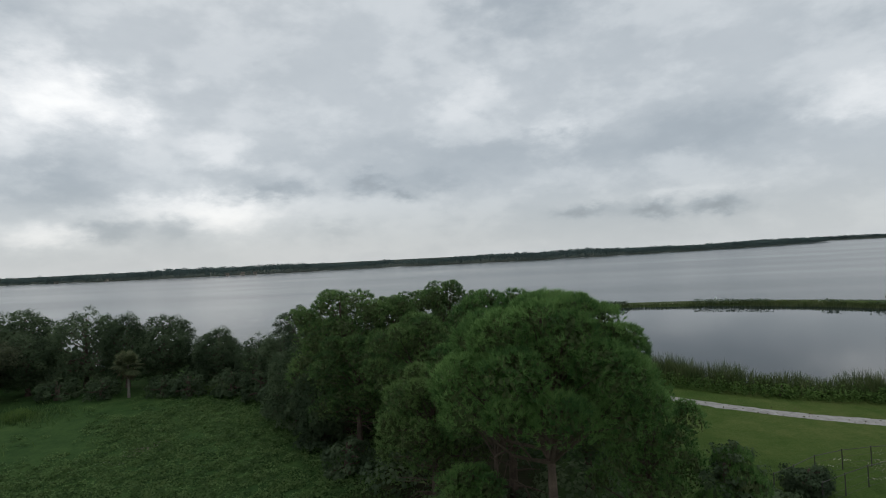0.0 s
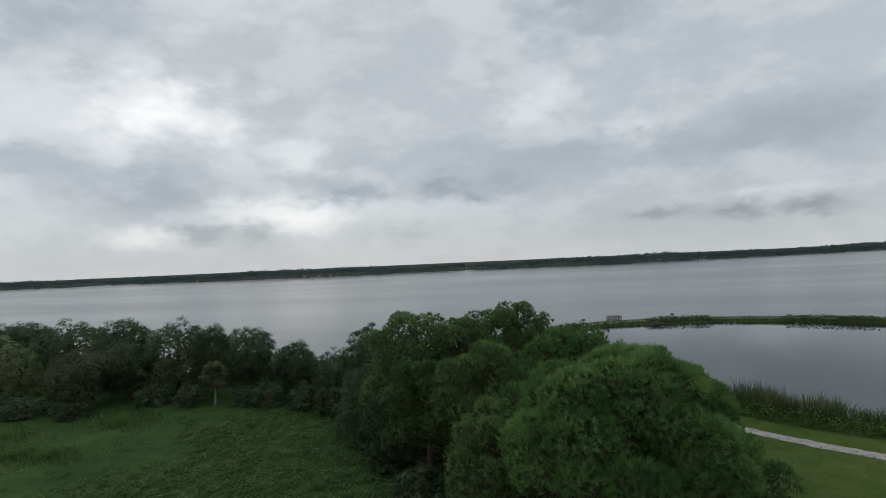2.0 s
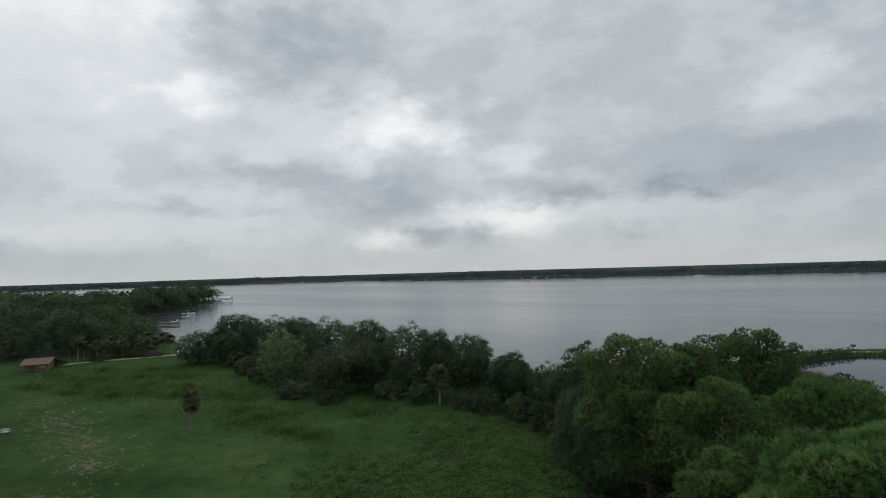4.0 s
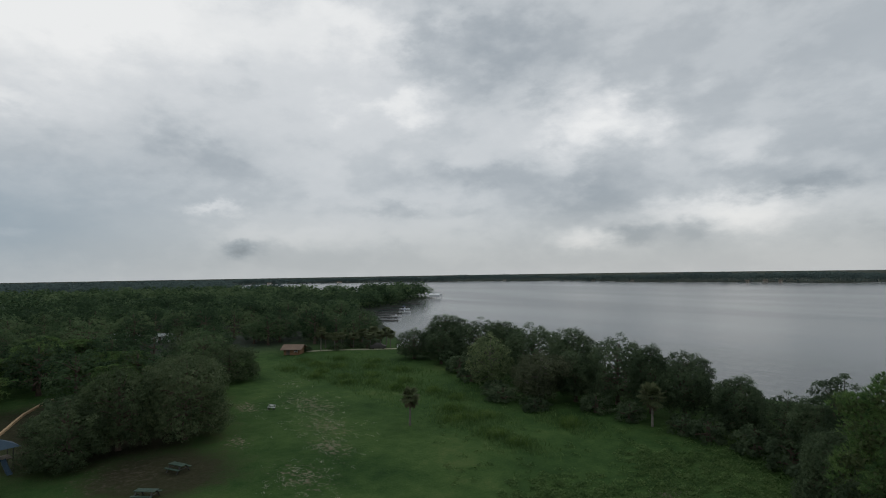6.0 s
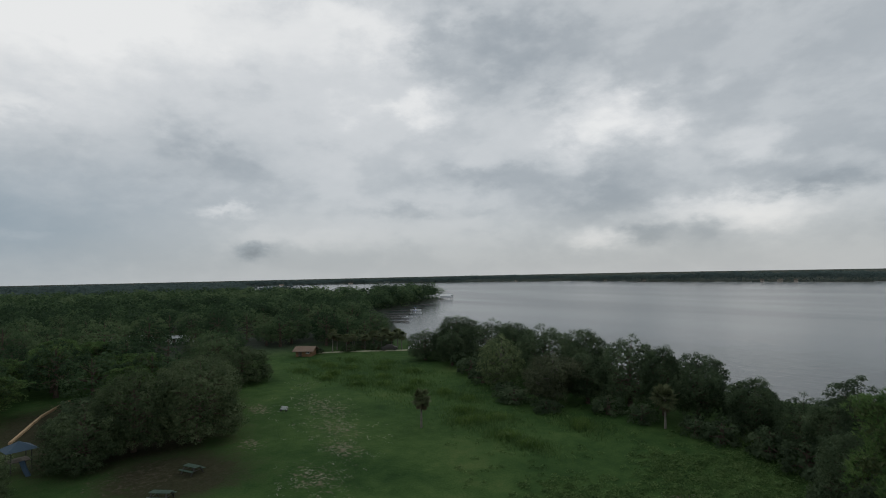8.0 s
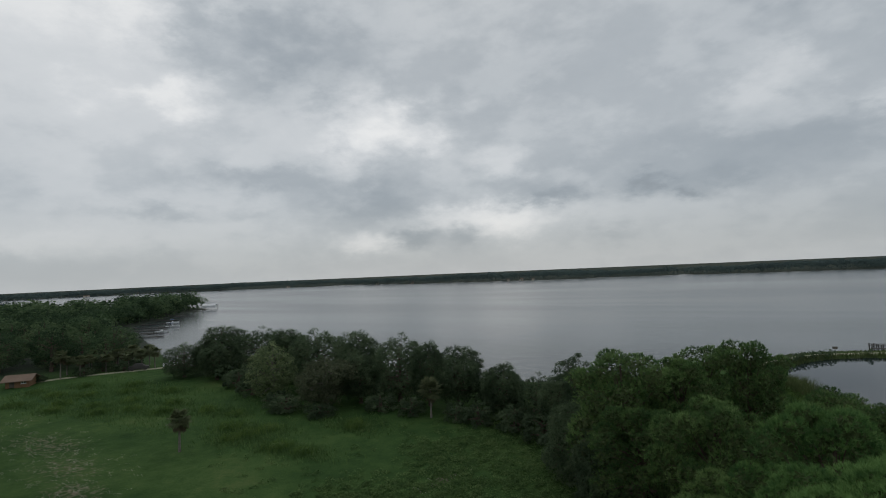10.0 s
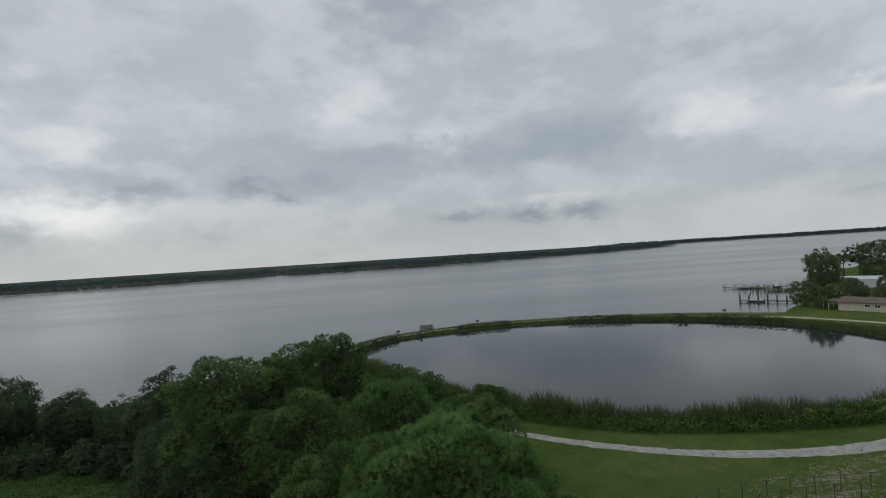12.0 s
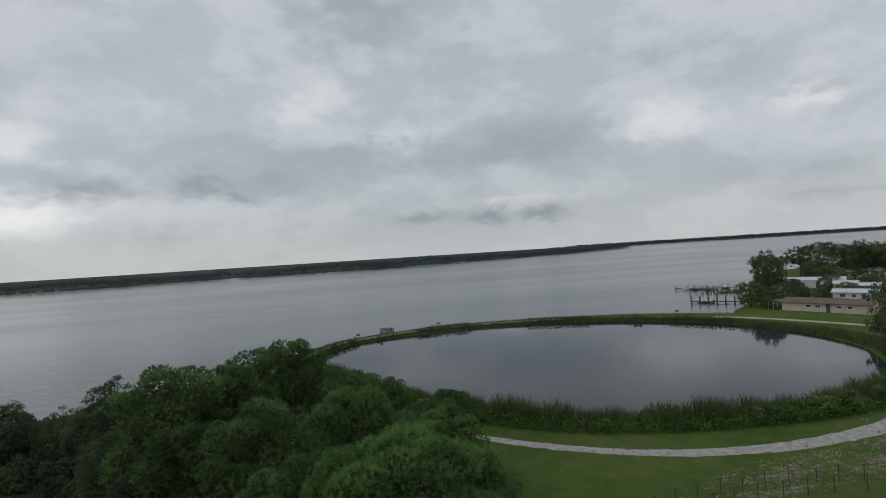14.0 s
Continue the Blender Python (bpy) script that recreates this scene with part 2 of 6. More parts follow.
def ground_material():
    m, t, b = material("grass_ground", 0.95, 0.04)
    p = position(t)
    M = lambda op, a, b_=None, c=None: math_node(t, op, a, b_, c)
    sep = t.nodes.new("ShaderNodeSeparateXYZ")
    t.links.new(p, sep.inputs[0])
    patch = noise_node(t, p, 0.05, 4.0, 0.55, 0.5).outputs["Fac"]
    clumps = noise_node(t, p, 0.45, 5.0, 0.65).outputs["Fac"]
    blades = noise_node(t, p, 5.0, 6.0, 0.7).outputs["Fac"]
    v = M("ADD", M("MULTIPLY", patch, 0.45), M("ADD", M("MULTIPLY", clumps, 0.35), M("MULTIPLY", blades, 0.3)))
    grass = ramp_node(t, v, [(0.38, (0.018, 0.042, 0.014)), (0.5, (0.034, 0.072, 0.021)), (0.6, (0.056, 0.102, 0.03)), (0.72, (0.096, 0.13, 0.046))])
    # the mown lawn beside the pond is drier
    dry = t.nodes.new("ShaderNodeMix")
    dry.data_type = "RGBA"
    t.links.new(M("MULTIPLY", map_range(t, sep.outputs[0], 6.0, 16.0, 0.0, 1.0), 0.75), dry.inputs[0])
    t.links.new(grass, dry.inputs[6])
    t.links.new(ramp_node(t, v, [(0.38, (0.038, 0.066, 0.015)), (0.5, (0.064, 0.104, 0.022)), (0.6, (0.092, 0.12, 0.032)), (0.72, (0.14, 0.148, 0.055))]), dry.inputs[7])
    grass = dry.outputs[2]
    # worn, sandy places
    bare = None
    for x, y, rx, ry, amount in WORN:
        a = M("DIVIDE", M("SUBTRACT", sep.outputs[0], x), rx)
        c = M("DIVIDE", M("SUBTRACT", sep.outputs[1], y), ry)
        g = M("MULTIPLY", M("EXPONENT", M("MULTIPLY", M("ADD", M("MULTIPLY", a, a), M("MULTIPLY", c, c)), -1.0)), amount)
        bare = g if bare is None else M("MAXIMUM", bare, g)
    speck = noise_node(t, p, 1.6, 6.0, 0.72).outputs["Fac"]
    spots = map_range(t, M("ADD", M("MULTIPLY", bare, 0.245), speck), 0.68, 0.84, 0.0, 1.0, True)
    sand = ramp_node(t, noise_node(t, p, 3.5, 5.0, 0.7).outputs["Fac"], [(0.3, (0.10, 0.085, 0.055)), (0.55, (0.2, 0.175, 0.125)), (0.75, (0.36, 0.34, 0.28))])
    mx = t.nodes.new("ShaderNodeMix")
    mx.data_type = "RGBA"
    t.links.new(spots, mx.inputs[0])
    t.links.new(grass, mx.inputs[6])
    t.links.new(sand, mx.inputs[7])
    # leaf litter under the woods, its colour lightened to stand for far haze
    wild = M("MAXIMUM", map_range(t, sep.outputs[1], 250.0, 420.0, 0.0, 1.0), map_range(t, sep.outputs[0], -135.0, -165.0, 0.0, 1.0))
    shaded_earth = 0.0
    for x, y, rx, ry in ((-62, 7, 9, 8), (-78, 3, 12, 14), (-92, 10, 14, 10), (-92, -5, 16, 9), (4, 24, 6, 7), (-2, 36, 7, 9), (-7, 50, 8, 9)):  # bare earth under the trees, their shade put into its dark brown
        a = M("DIVIDE", M("SUBTRACT", sep.outputs[0], x), rx)
        c = M("DIVIDE", M("SUBTRACT", sep.outputs[1], y), ry)
        shaded_earth = M("MAXIMUM", shaded_earth, map_range(t, M("ADD", M("EXPONENT", M("MULTIPLY", M("ADD", M("MULTIPLY", a, a), M("MULTIPLY", c, c)), -1.0)), M("MULTIPLY_ADD", clumps, 0.9, M("MULTIPLY", speck, 0.5))), 0.85, 1.5, 0.0, 0.85, True))
    me = t.nodes.new("ShaderNodeMix")
    me.data_type = "RGBA"
    t.links.new(shaded_earth, me.inputs[0])
    t.links.new(mx.outputs[2], me.inputs[6])
    t.links.new(ramp_node(t, speck, [(0.3, (0.022, 0.018, 0.013)), (0.7, (0.052, 0.042, 0.03))]), me.inputs[7])
    mw = t.nodes.new("ShaderNodeMix")
    mw.data_type = "RGBA"
    t.links.new(wild, mw.inputs[0])
    t.links.new(me.outputs[2], mw.inputs[6])
    t.links.new(ramp_node(t, clumps, [(0.3, (0.035, 0.043, 0.034)), (0.7, (0.055, 0.066, 0.05))]), mw.inputs[7])
    t.links.new(mw.outputs[2], b.inputs["Base Color"])
    bump(t, b, M("ADD", blades, M("MULTIPLY", clumps, 1.5)), 0.9, 0.15)
    return m


# worn places: x, y, reach in x and y, how bare
WORN = [(-80, 30.0, 13, 5, 0.85), (-59.5, 24.3, 6, 3, 1.0), (-68, 27, 9, 4.5, 0.9), (-52.5, 18.5, 7, 4, 0.85), (-84.7, 21.4, 6, 2.5, 1.0), (-29, 43, 1.2, 2.6, 1.1),
        (36.5, 38.2, 6, 1.6, 1.15), (45, 37, 5, 2.5, 1.15), (33, 35.6, 7, 1.3, 1.15), (30, 38.5, 5, 1.2, 0.6), (40, 40.2, 7, 1.4, 0.85), (50, 40.5, 8, 1.8, 0.95), (27, 36.2, 5, 1.6, 0.7), (55, 46.5, 4, 1.3, 0.8), (-63, 4, 6, 6, 0.9), (-98, 33, 6, 3, 0.6), (-68, 16, 4, 2, 1.0), (-102, -3, 12, 5, 1.0)]
MAT["ground"] = ground_material()


def water_material(name, base, wave, chop, rough, streak, gloss=0.5, far=0.006):
    m, t, b = material(name, rough, gloss)
    b.inputs["IOR"].default_value = 1.333
    b.inputs["Base Color"].default_value = (*base, 1)
    p = position(t)
    mp = t.nodes.new("ShaderNodeMapping")
    t.links.new(p, mp.inputs[0])
    mp.inputs["Rotation"].default_value = (0, 0, radians(25))
    mp.inputs["Scale"].default_value = (0.35, 1.0, 1.0)
    swell = noise_node(t, mp.outputs[0], wave, 3.0, 0.55, 0.6).outputs["Fac"]
    ripple = noise_node(t, mp.outputs[0], wave * 4.3, 3.0, 0.6).outputs["Fac"]
    h = math_node(t, "ADD", swell, math_node(t, "MULTIPLY", ripple, 0.35))
    # slicks drawn out by the wind, broad and fine
    slicks = []
    for turn, sx, sy, rough_ in ((-8, 0.0022, 0.011, 0.5), (4, 0.003, 0.028, 0.5)):
        mp2 = t.nodes.new("ShaderNodeMapping")
        t.links.new(p, mp2.inputs[0])
        mp2.inputs["Rotation"].default_value = (0, 0, radians(turn))
        mp2.inputs["Scale"].default_value = (sx, sy, 1.0)
        slicks.append(noise_node(t, mp2.outputs[0], 1.0, 3.0, rough_, 0.5).outputs["Fac"])
    calm = math_node(t, "MULTIPLY_ADD", slicks[1], 0.3, math_node(t, "MULTIPLY", slicks[0], 0.7))
    calm = map_range(t, calm, 0.4, 0.62, 0.0, 1.0, True)
    n = t.nodes.new("ShaderNodeBump")
    n.inputs["Distance"].default_value = 0.1
    t.links.new(h, n.inputs["Height"])
    off = t.nodes.new("ShaderNodeVectorMath")
    off.operation = "LENGTH"
    t.links.new(p, off.inputs[0])
    wind = map_range(t, off.outputs["Value"], 80.0, 260.0, chop, chop * far)
    t.links.new(math_node(t, "MULTIPLY", wind, map_range(t, calm, 0.0, 1.0, 1.0, 1 - streak)), n.inputs["Strength"])
    t.links.new(n.outputs[0], b.inputs["Normal"])
    t.links.new(map_range(t, calm, 0.0, 1.0, rough * (1 + 0.5 * streak), rough * (1 - 0.75 * streak)), b.inputs["Roughness"])
    return m


MAT["lake"] = water_material("lake_water", (0.046, 0.059, 0.064), 0.42, 1.5, 0.2, 0.2, 0.5, 0.035)
MAT["pond"] = water_material("pond_water", (0.018, 0.026, 0.031), 0.8, 0.05, 0.04, 0.3, 0.3)
MAT["gravel"] = mottled("crushed_shell_gravel", [(0.3, (0.19, 0.18, 0.165)), (0.5, (0.31, 0.298, 0.285)), (0.7, (0.43, 0.415, 0.4))], 1.4, 9.0, 0.95, 0.2, 0.5, 0.03)
MAT["sand_path"] = mottled("sandy_track", [(0.3, (0.22, 0.22, 0.14)), (0.55, (0.36, 0.35, 0.25)), (0.75, (0.46, 0.45, 0.34))], 0.6, 6.0, 0.95, 0.2, 0.5, 0.03)
MAT["timber"] = mottled("weathered_timber", [(0.3, (0.07, 0.06, 0.05)), (0.7, (0.2, 0.18, 0.15))], 2.0, 20.0, 0.9, 0.2)
MAT["dark_timber"] = mottled("dark_wet_timber", [(0.3, (0.03, 0.027, 0.023)), (0.7, (0.09, 0.08, 0.07))], 2.0, 20.0, 0.9, 0.2)
MAT["tan_timber"] = mottled("tan_timber", [(0.3, (0.28, 0.19, 0.11)), (0.7, (0.45, 0.33, 0.2))], 2.0, 20.0, 0.9, 0.2)
MAT["cream_wall"] = mottled("cream_render", [(0.3, (0.52, 0.45, 0.37)), (0.7, (0.66, 0.58, 0.49))], 0.5, 10.0, 0.9, 0.2)
MAT["brown_roof"] = mottled("brown_shingles", [(0.3, (0.10, 0.075, 0.06)), (0.7, (0.19, 0.15, 0.12))], 0.5, 8.0, 0.9, 0.2)
MAT["tan_roof"] = mottled("tan_shingles", [(0.3, (0.14, 0.10, 0.075)), (0.7, (0.24, 0.175, 0.13))], 0.5, 8.0, 0.9, 0.2)
MAT["white_paint"] = mottled("white_paint", [(0.3, (0.62, 0.64, 0.65)), (0.7, (0.8, 0.8, 0.8))], 0.5, 6.0, 0.5, 0.4, 0.1)
MAT["metal_roof"] = mottled("white_metal_roof", [(0.3, (0.40, 0.43, 0.45)), (0.7, (0.58, 0.6, 0.61))], 0.5, 6.0, 0.4, 0.4, 0.1)
MAT["blue_paint"] = mottled("blue_paint", [(0.3, (0.10, 0.17, 0.32)), (0.7, (0.17, 0.26, 0.44))], 0.5, 6.0, 0.6, 0.3, 0.1)
MAT["brick_red"] = mottled("red_brown_boards", [(0.3, (0.18, 0.105, 0.06)), (0.7, (0.3, 0.18, 0.105))], 0.5, 8.0, 0.9, 0.2)
MAT["dark_metal"] = mottled("dark_metal", [(0.3, (0.03, 0.028, 0.026)), (0.7, (0.07, 0.065, 0.06))], 2.0, 20.0, 0.6, 0.4, 0.1)
MAT["dark_glass"] = mottled("dark_window_glass", [(0.3, (0.02, 0.023, 0.027)), (0.7, (0.04, 0.045, 0.05))], 0.5, 4.0, 0.1, 0.5, 0.0)
MAT["navy_roof"] = mottled("faded_navy_roof", [(0.3, (0.03, 0.055, 0.085)), (0.7, (0.05, 0.085, 0.12))], 0.5, 6.0, 0.7, 0.2, 0.1)
MAT["green_paint"] = mottled("dark_green_paint", [(0.3, (0.02, 0.05, 0.035)), (0.7, (0.05, 0.09, 0.065))], 2.0, 14.0, 0.5, 0.4, 0.1)
MAT["white_petal"] = mottled("dry_white_flecks", [(0.3, (0.3, 0.285, 0.22)), (0.7, (0.52, 0.5, 0.41))], 1.0, 6.0, 0.9, 0.2, 0.0)

# ---- mesh helpers ----
rng = np.random.default_rng(7)


def mesh_data(name, verts, faces, mat):
    """A mesh from arrays; faces is an (n, 3) or (n, 4) array, or a list of index lists."""
    me = bpy.data.meshes.new(name)
    verts = np.asarray(verts, dtype=np.float32).reshape(-1, 3)
    if isinstance(faces, np.ndarray):
        n, k = faces.shape
        me.vertices.add(len(verts))
        me.vertices.foreach_set("co", verts.ravel())
        me.loops.add(n * k)
        me.loops.foreach_set("vertex_index", faces.astype(np.int32).ravel())
        me.polygons.add(n)
        me.polygons.foreach_set("loop_start", np.arange(0, n * k, k, dtype=np.int32))
        me.update(calc_edges=True)
    else:
        me.from_pydata([tuple(map(float, v)) for v in verts], [], faces)
        me.update()
    me.materials.append(mat)
    return me


def part(name, data, parent=None, label=""):
    ob = new(name, data)
    if parent is not None:
        ob.parent = parent
    if label:
        tagged(ob, label)
    return ob


def thing(name, x, y, z, turn=0, label="", category="", group="", kind=""):
    ob = new(name)
    ob.empty_display_size = 0.2
    ob.matrix_basis = pose(x, y, z, 0, 0, turn)
    return tagged(ob, label, category, group, kind)


class Shape:
    """Collects boxes, tubes and prisms into one mesh."""

    def __init__(self):
        self.v, self.f = [], []

    def box(self, x0, y0, z0, x1, y1, z1, bevel=0.0):
        b = bmesh.new()
        bmesh.ops.create_cube(b, size=1.0)
        for v in b.verts:
            v.co = ((x0 + x1) / 2 + v.co.x * (x1 - x0), (y0 + y1) / 2 + v.co.y * (y1 - y0), (z0 + z1) / 2 + v.co.z * (z1 - z0))
        if bevel:
            bmesh.ops.bevel(b, geom=b.edges[:], offset=bevel, segments=1, affect="EDGES")
        self.take(b)
        return self

    def take(self, b):
        b.verts.index_update()
        o = len(self.v)
        self.v += [tuple(v.co) for v in b.verts]
        self.f += [[o + v.index for v in f.verts] for f in b.faces]
        b.free()

    def tube(self, points, radii, sides=7):
        o = len(self.v)
        pts = [Vector(p) for p in points]
        for i, p in enumerate(pts):
            axis = (pts[min(i + 1, len(pts) - 1)] - pts[max(i - 1, 0)]).normalized()
            u = axis.orthogonal().normalized() if i == 0 else (u - axis * u.dot(axis)).normalized()
            w = axis.cross(u)
            for k in range(sides):
                a = 2 * math.pi * k / sides
                self.v.append(tuple(p + (u * math.cos(a) + w * math.sin(a)) * radii[i]))
        for i in range(len(pts) - 1):
            for k in range(sides):
                a, b = o + i * sides + k, o + i * sides + (k + 1) % sides
                self.f.append([a, b, b + sides, a + sides])
        self.f.append([o + k for k in reversed(range(sides))])
        self.f.append([o + (len(pts) - 1) * sides + k for k in range(sides)])
        return self

    def poly(self, verts, faces):
        o = len(self.v)
        self.v += [tuple(v) for v in verts]
        self.f += [[o + i for i in f] for f in faces]
        return self

    def data(self, name, mat):
        return mesh_data(name, self.v, self.f, mat)


def unit(v):
    return v / np.maximum(np.linalg.norm(v, axis=-1, keepdims=True), 1e-9)


def cards(c, normal, length, width, r):
    """Diamond leaves at c, facing roughly along normal. Returns verts, quads."""
    n = len(c)
    up = unit(normal + r.normal(0, 0.45, (n, 3)))
    a = unit(np.cross(up, r.normal(0, 1, (n, 3))))
    b = np.cross(up, a)
    L = (length * r.uniform(0.65, 1.25, (n, 1))) / 2
    W = (width * r.uniform(0.65, 1.25, (n, 1))) / 2
    bend = up * L * 0.25
    v = np.stack([c - a * L - bend, c + b * W, c + a * L - bend, c - b * W], 1).reshape(-1, 3)
    return v, np.arange(4 * n).reshape(n, 4)


def tufts(c, axis, length, width, blades, spread, r):
    """Bursts of needles at c along axis. Returns verts, triangles."""
    n = len(c)
    cc, ax = np.repeat(c, blades, 0), np.repeat(axis, blades, 0)
    d = unit(ax + r.normal(0, spread, (n * blades, 3)))
    s = unit(np.cross(d, ax + r.normal(0, 0.5, (n * blades, 3)))) * width / 2
    L = length * r.uniform(0.7, 1.15, (n * blades, 1))
    v = np.stack([cc - s, cc + s, cc + d * L], 1).reshape(-1, 3)
    return v, np.arange(3 * n * blades).reshape(-1, 3)


def sphere_points(n, r):
    return unit(r.normal(0, 1, (n, 3)))


def crown_clumps(kind, width, base, top, count, clump, r, core=2000):
    """Centres of leaf clumps over a crown of several rounded lobes, from base to top."""
    w, h = (width - clump * 0.7) / 2, top - base - clump * 0.5
    # the main lobe, then rings: how many, how far out, from z to z, size, rise, sag
    main, rings = {"bush": ((0.56, 0.6, 0.44, 0.56), [(6, 0.56, 0.5, 0.68, 0.45, 0.25, 0.4), (7, 0.6, 0.14, 0.3, 0.42, 0.26, 0.2)]),
                   "dome": ((0.6, 0.58, 0.4, 0.35), [(7, 0.58, 0.45, 0.7, 0.44, 0.24, 0.26), (4, 0.5, 0.2, 0.35, 0.36, 0.2, 0.2)]),
                   "pine": ((0.6, 0.5, 0.4, 0.35), [(7, 0.5, 0.55, 0.76, 0.38, 0.22, 0.25), (9, 0.68, 0.3, 0.55, 0.35, 0.2, 0.22), (5, 0.5, 0.12, 0.25, 0.3, 0.16, 0.15)]),
                   "round": ((0.5, 0.72, 0.5, 0.5), [(6, 0.55, 0.35, 0.65, 0.42, 0.28, 0.3)]),
                   "open": ((0.6, 0.5, 0.4, 0.3), [(7, 0.64, 0.2, 0.8, 0.33, 0.16, 0.16)])}[kind]
    lobes = [(0.0, 0.0, *main)]
    for n_side, spread, z0, z1, size, rise, sag in rings:
        turn = r.uniform(0, 6.28)
        for i in range(n_side):
            a, q, k = turn + 2 * math.pi * (i + r.uniform(-0.3, 0.3)) / n_side, spread * r.uniform(0.85, 1.1), size * r.uniform(0.82, 1.18)
            z = r.uniform(z0, z1)
            lobes.append((math.cos(a) * q, math.sin(a) * q, z, k, rise * r.uniform(0.85, 1.15), min(z, sag)))
    area = np.array([q[3] ** 2 for q in lobes])
    out, outward = [], []
    for j_, (cx, cy, cz, k, up, down) in enumerate(lobes):
        n = int(round(count * 1.5 * area[j_] / area.sum()))
        t = (np.arange(n) + r.random(n)) / n
        z = 1 - 1.8 * t
        a = np.arange(n) * 2.39996 + r.normal(0, 0.25, n)
        q = np.maximum(0, 1 - np.abs(z) ** 2.5) ** 0.4
        f = r.uniform(0.84, 0.98, n)
        p = np.column_stack([cx + k * q * np.cos(a) * f, cy + k * q * np.sin(a) * f, cz + np.where(z > 0, up, down) * z * f])
        keep = np.ones(n, bool)
        for i_, (ox, oy, oz, ok, ou, od) in enumerate(lobes):
            if i_ != j_:
                e = ((p[:, 0] - ox) / ok) ** 2 + ((p[:, 1] - oy) / ok) ** 2 + ((p[:, 2] - oz) / np.where(p[:, 2] > oz, ou, od)) ** 2
                keep &= e > 0.8
        out.append(p[keep])
        outward.append(np.column_stack([q * np.cos(a), q * np.sin(a), z])[keep])
    def placed(q):
        q[:, :2] *= w
        q[:, 2] = base + clump * 0.2 + np.clip(q[:, 2], 0.0, 1.0) * h
        return q

    # an inner layer that closes the crown
    inner, facing = [], []
    for j_, (cx, cy, cz, k, up, down) in enumerate(lobes):
        n = int(core * area[j_] / area.sum())
        d = sphere_points(n, r)
        flat = np.hypot(d[:, 0], d[:, 1])
        full = np.maximum(0, 1 - np.abs(d[:, 2]) ** 2.5) ** 0.4 / np.maximum(flat, 0.05)
        p = np.array([cx, cy, cz]) + d * np.column_stack([full, full, np.ones(n)]) * np.column_stack([np.full(n, k), np.full(n, k), np.where(d[:, 2] > 0, up, down)]) * r.uniform(0.6, 0.95, (n, 1))
        keep = np.ones(n, bool)
        for i_, (ox, oy, oz, ok, ou, od) in enumerate(lobes):
            if i_ != j_:
                keep &= ((p[:, 0] - ox) / ok) ** 2 + ((p[:, 1] - oy) / ok) ** 2 + ((p[:, 2] - oz) / np.where(p[:, 2] > oz, ou, od)) ** 2 > 0.6
        inner.append(p[keep])
        facing.append(d[keep])
    return placed(np.concatenate(out)), placed(np.concatenate(inner)), np.concatenate(facing), np.concatenate(outward)


def leafy_crown(centres, clump, leaves, size, r, flat=0.8):
    """Leaves over the outside of each clump, and each clump's tone for its leaves."""
    k = len(centres)
    rad = clump * r.uniform(0.7, 1.2, k)
    c = np.repeat(centres, leaves, 0)
    mid = centres.mean(0) * (1, 1, 0.75)
    out = np.repeat(unit(centres - mid), leaves, 0)
    d = unit(sphere_points(k * leaves, r) + out * 0.6 + np.array([0, 0, 0.3]))
    q = np.repeat(rad, leaves)[:, None] * r.uniform(0.12, 1.08, (len(d), 1)) ** 0.6 * 0.5
    p = c + d * q * np.array([1, 1, flat])
    v, f = cards(p, d + np.array([0, 0, 0.35]), size, size * 0.72, r)
    return v, f, np.repeat(r.uniform(-0.16, 0.16, k), leaves * 4)


def tree_limbs(shape, centres, height, trunk_r, r, lean=0.03, start=0.3, every=1):
    """A tapered, slightly bent trunk, and limbs out to the clumps."""
    bend = r.normal(0, lean * height, 2)
    line = [(bend[0] * t * t, bend[1] * t * t, height * t) for t in np.linspace(0, 0.93, 8)]
    line[0] = (0, 0, -0.15)
    radii = [trunk_r * (1.35 if i == 0 else 1) * (1 - 0.83 * i / 7) for i in range(8)]
    shape.tube(line, radii, 8)
    for c in centres[::every]:
        t = np.clip(start + (c[2] / height - start) * 0.62, 0.2, 0.9)
        s = np.array((bend[0] * t * t, bend[1] * t * t, height * t))
        m = (s + c) / 2 + np.array((0, 0, 0.12 * np.linalg.norm(c - s))) * (1 if r.random() < 0.6 else -1)
        q = trunk_r * (1 - 0.8 * t) * 0.5
        shape.tube([s, m, c], [q, q * 0.65, q * 0.2], 5)


def join(parts):
    v, f, o = [], [], 0
    for a, b in parts:
        v.append(a)
        f.append(b + o)
        o += len(a)
    return np.concatenate(v), np.concatenate(f)


# ---- trees: one maker for each kind; each stands with its foot at the origin ----
def make_oak(seed, mat="oak", width=10.0, height=10.0, base=0.0, count=115, clump=2.5, leaves=80, size=0.38, kind="bush", name="oak_tree", core=3300):
    r = np.random.default_rng(seed)
    e, inner, facing, _ = crown_clumps(kind, width, base, height, count, clump, r, core)
    ob = new(name)
    s = Shape()
    tree_limbs(s, e, height * 0.9, 0.32, r, every=3)
    part("trunk", s.data("trunk", MAT["pale_bark"] if mat in ("willow", "grey_tree") else MAT["bark"]), ob)
    v, f, tone = leafy_crown(e, clump, leaves, size, r)
    v2, f2 = cards(inner, facing * 1.5, min(width * 0.062, 0.46), min(width * 0.052, 0.36), r)
    v, f = join([(v, f), (v2, f2)])
    part("crown", toned(mesh_data("crown", v, f, MAT[mat]), np.concatenate([tone, np.zeros(len(v2))])), ob)
    return ob


def toned(data, values):
    """Gives every corner of a mesh its own leaf tone."""
    tone = data.attributes.new("crown_tone", "FLOAT", "POINT")
    tone.data.foreach_set("value", np.asarray(values, dtype=np.float32))
    return data


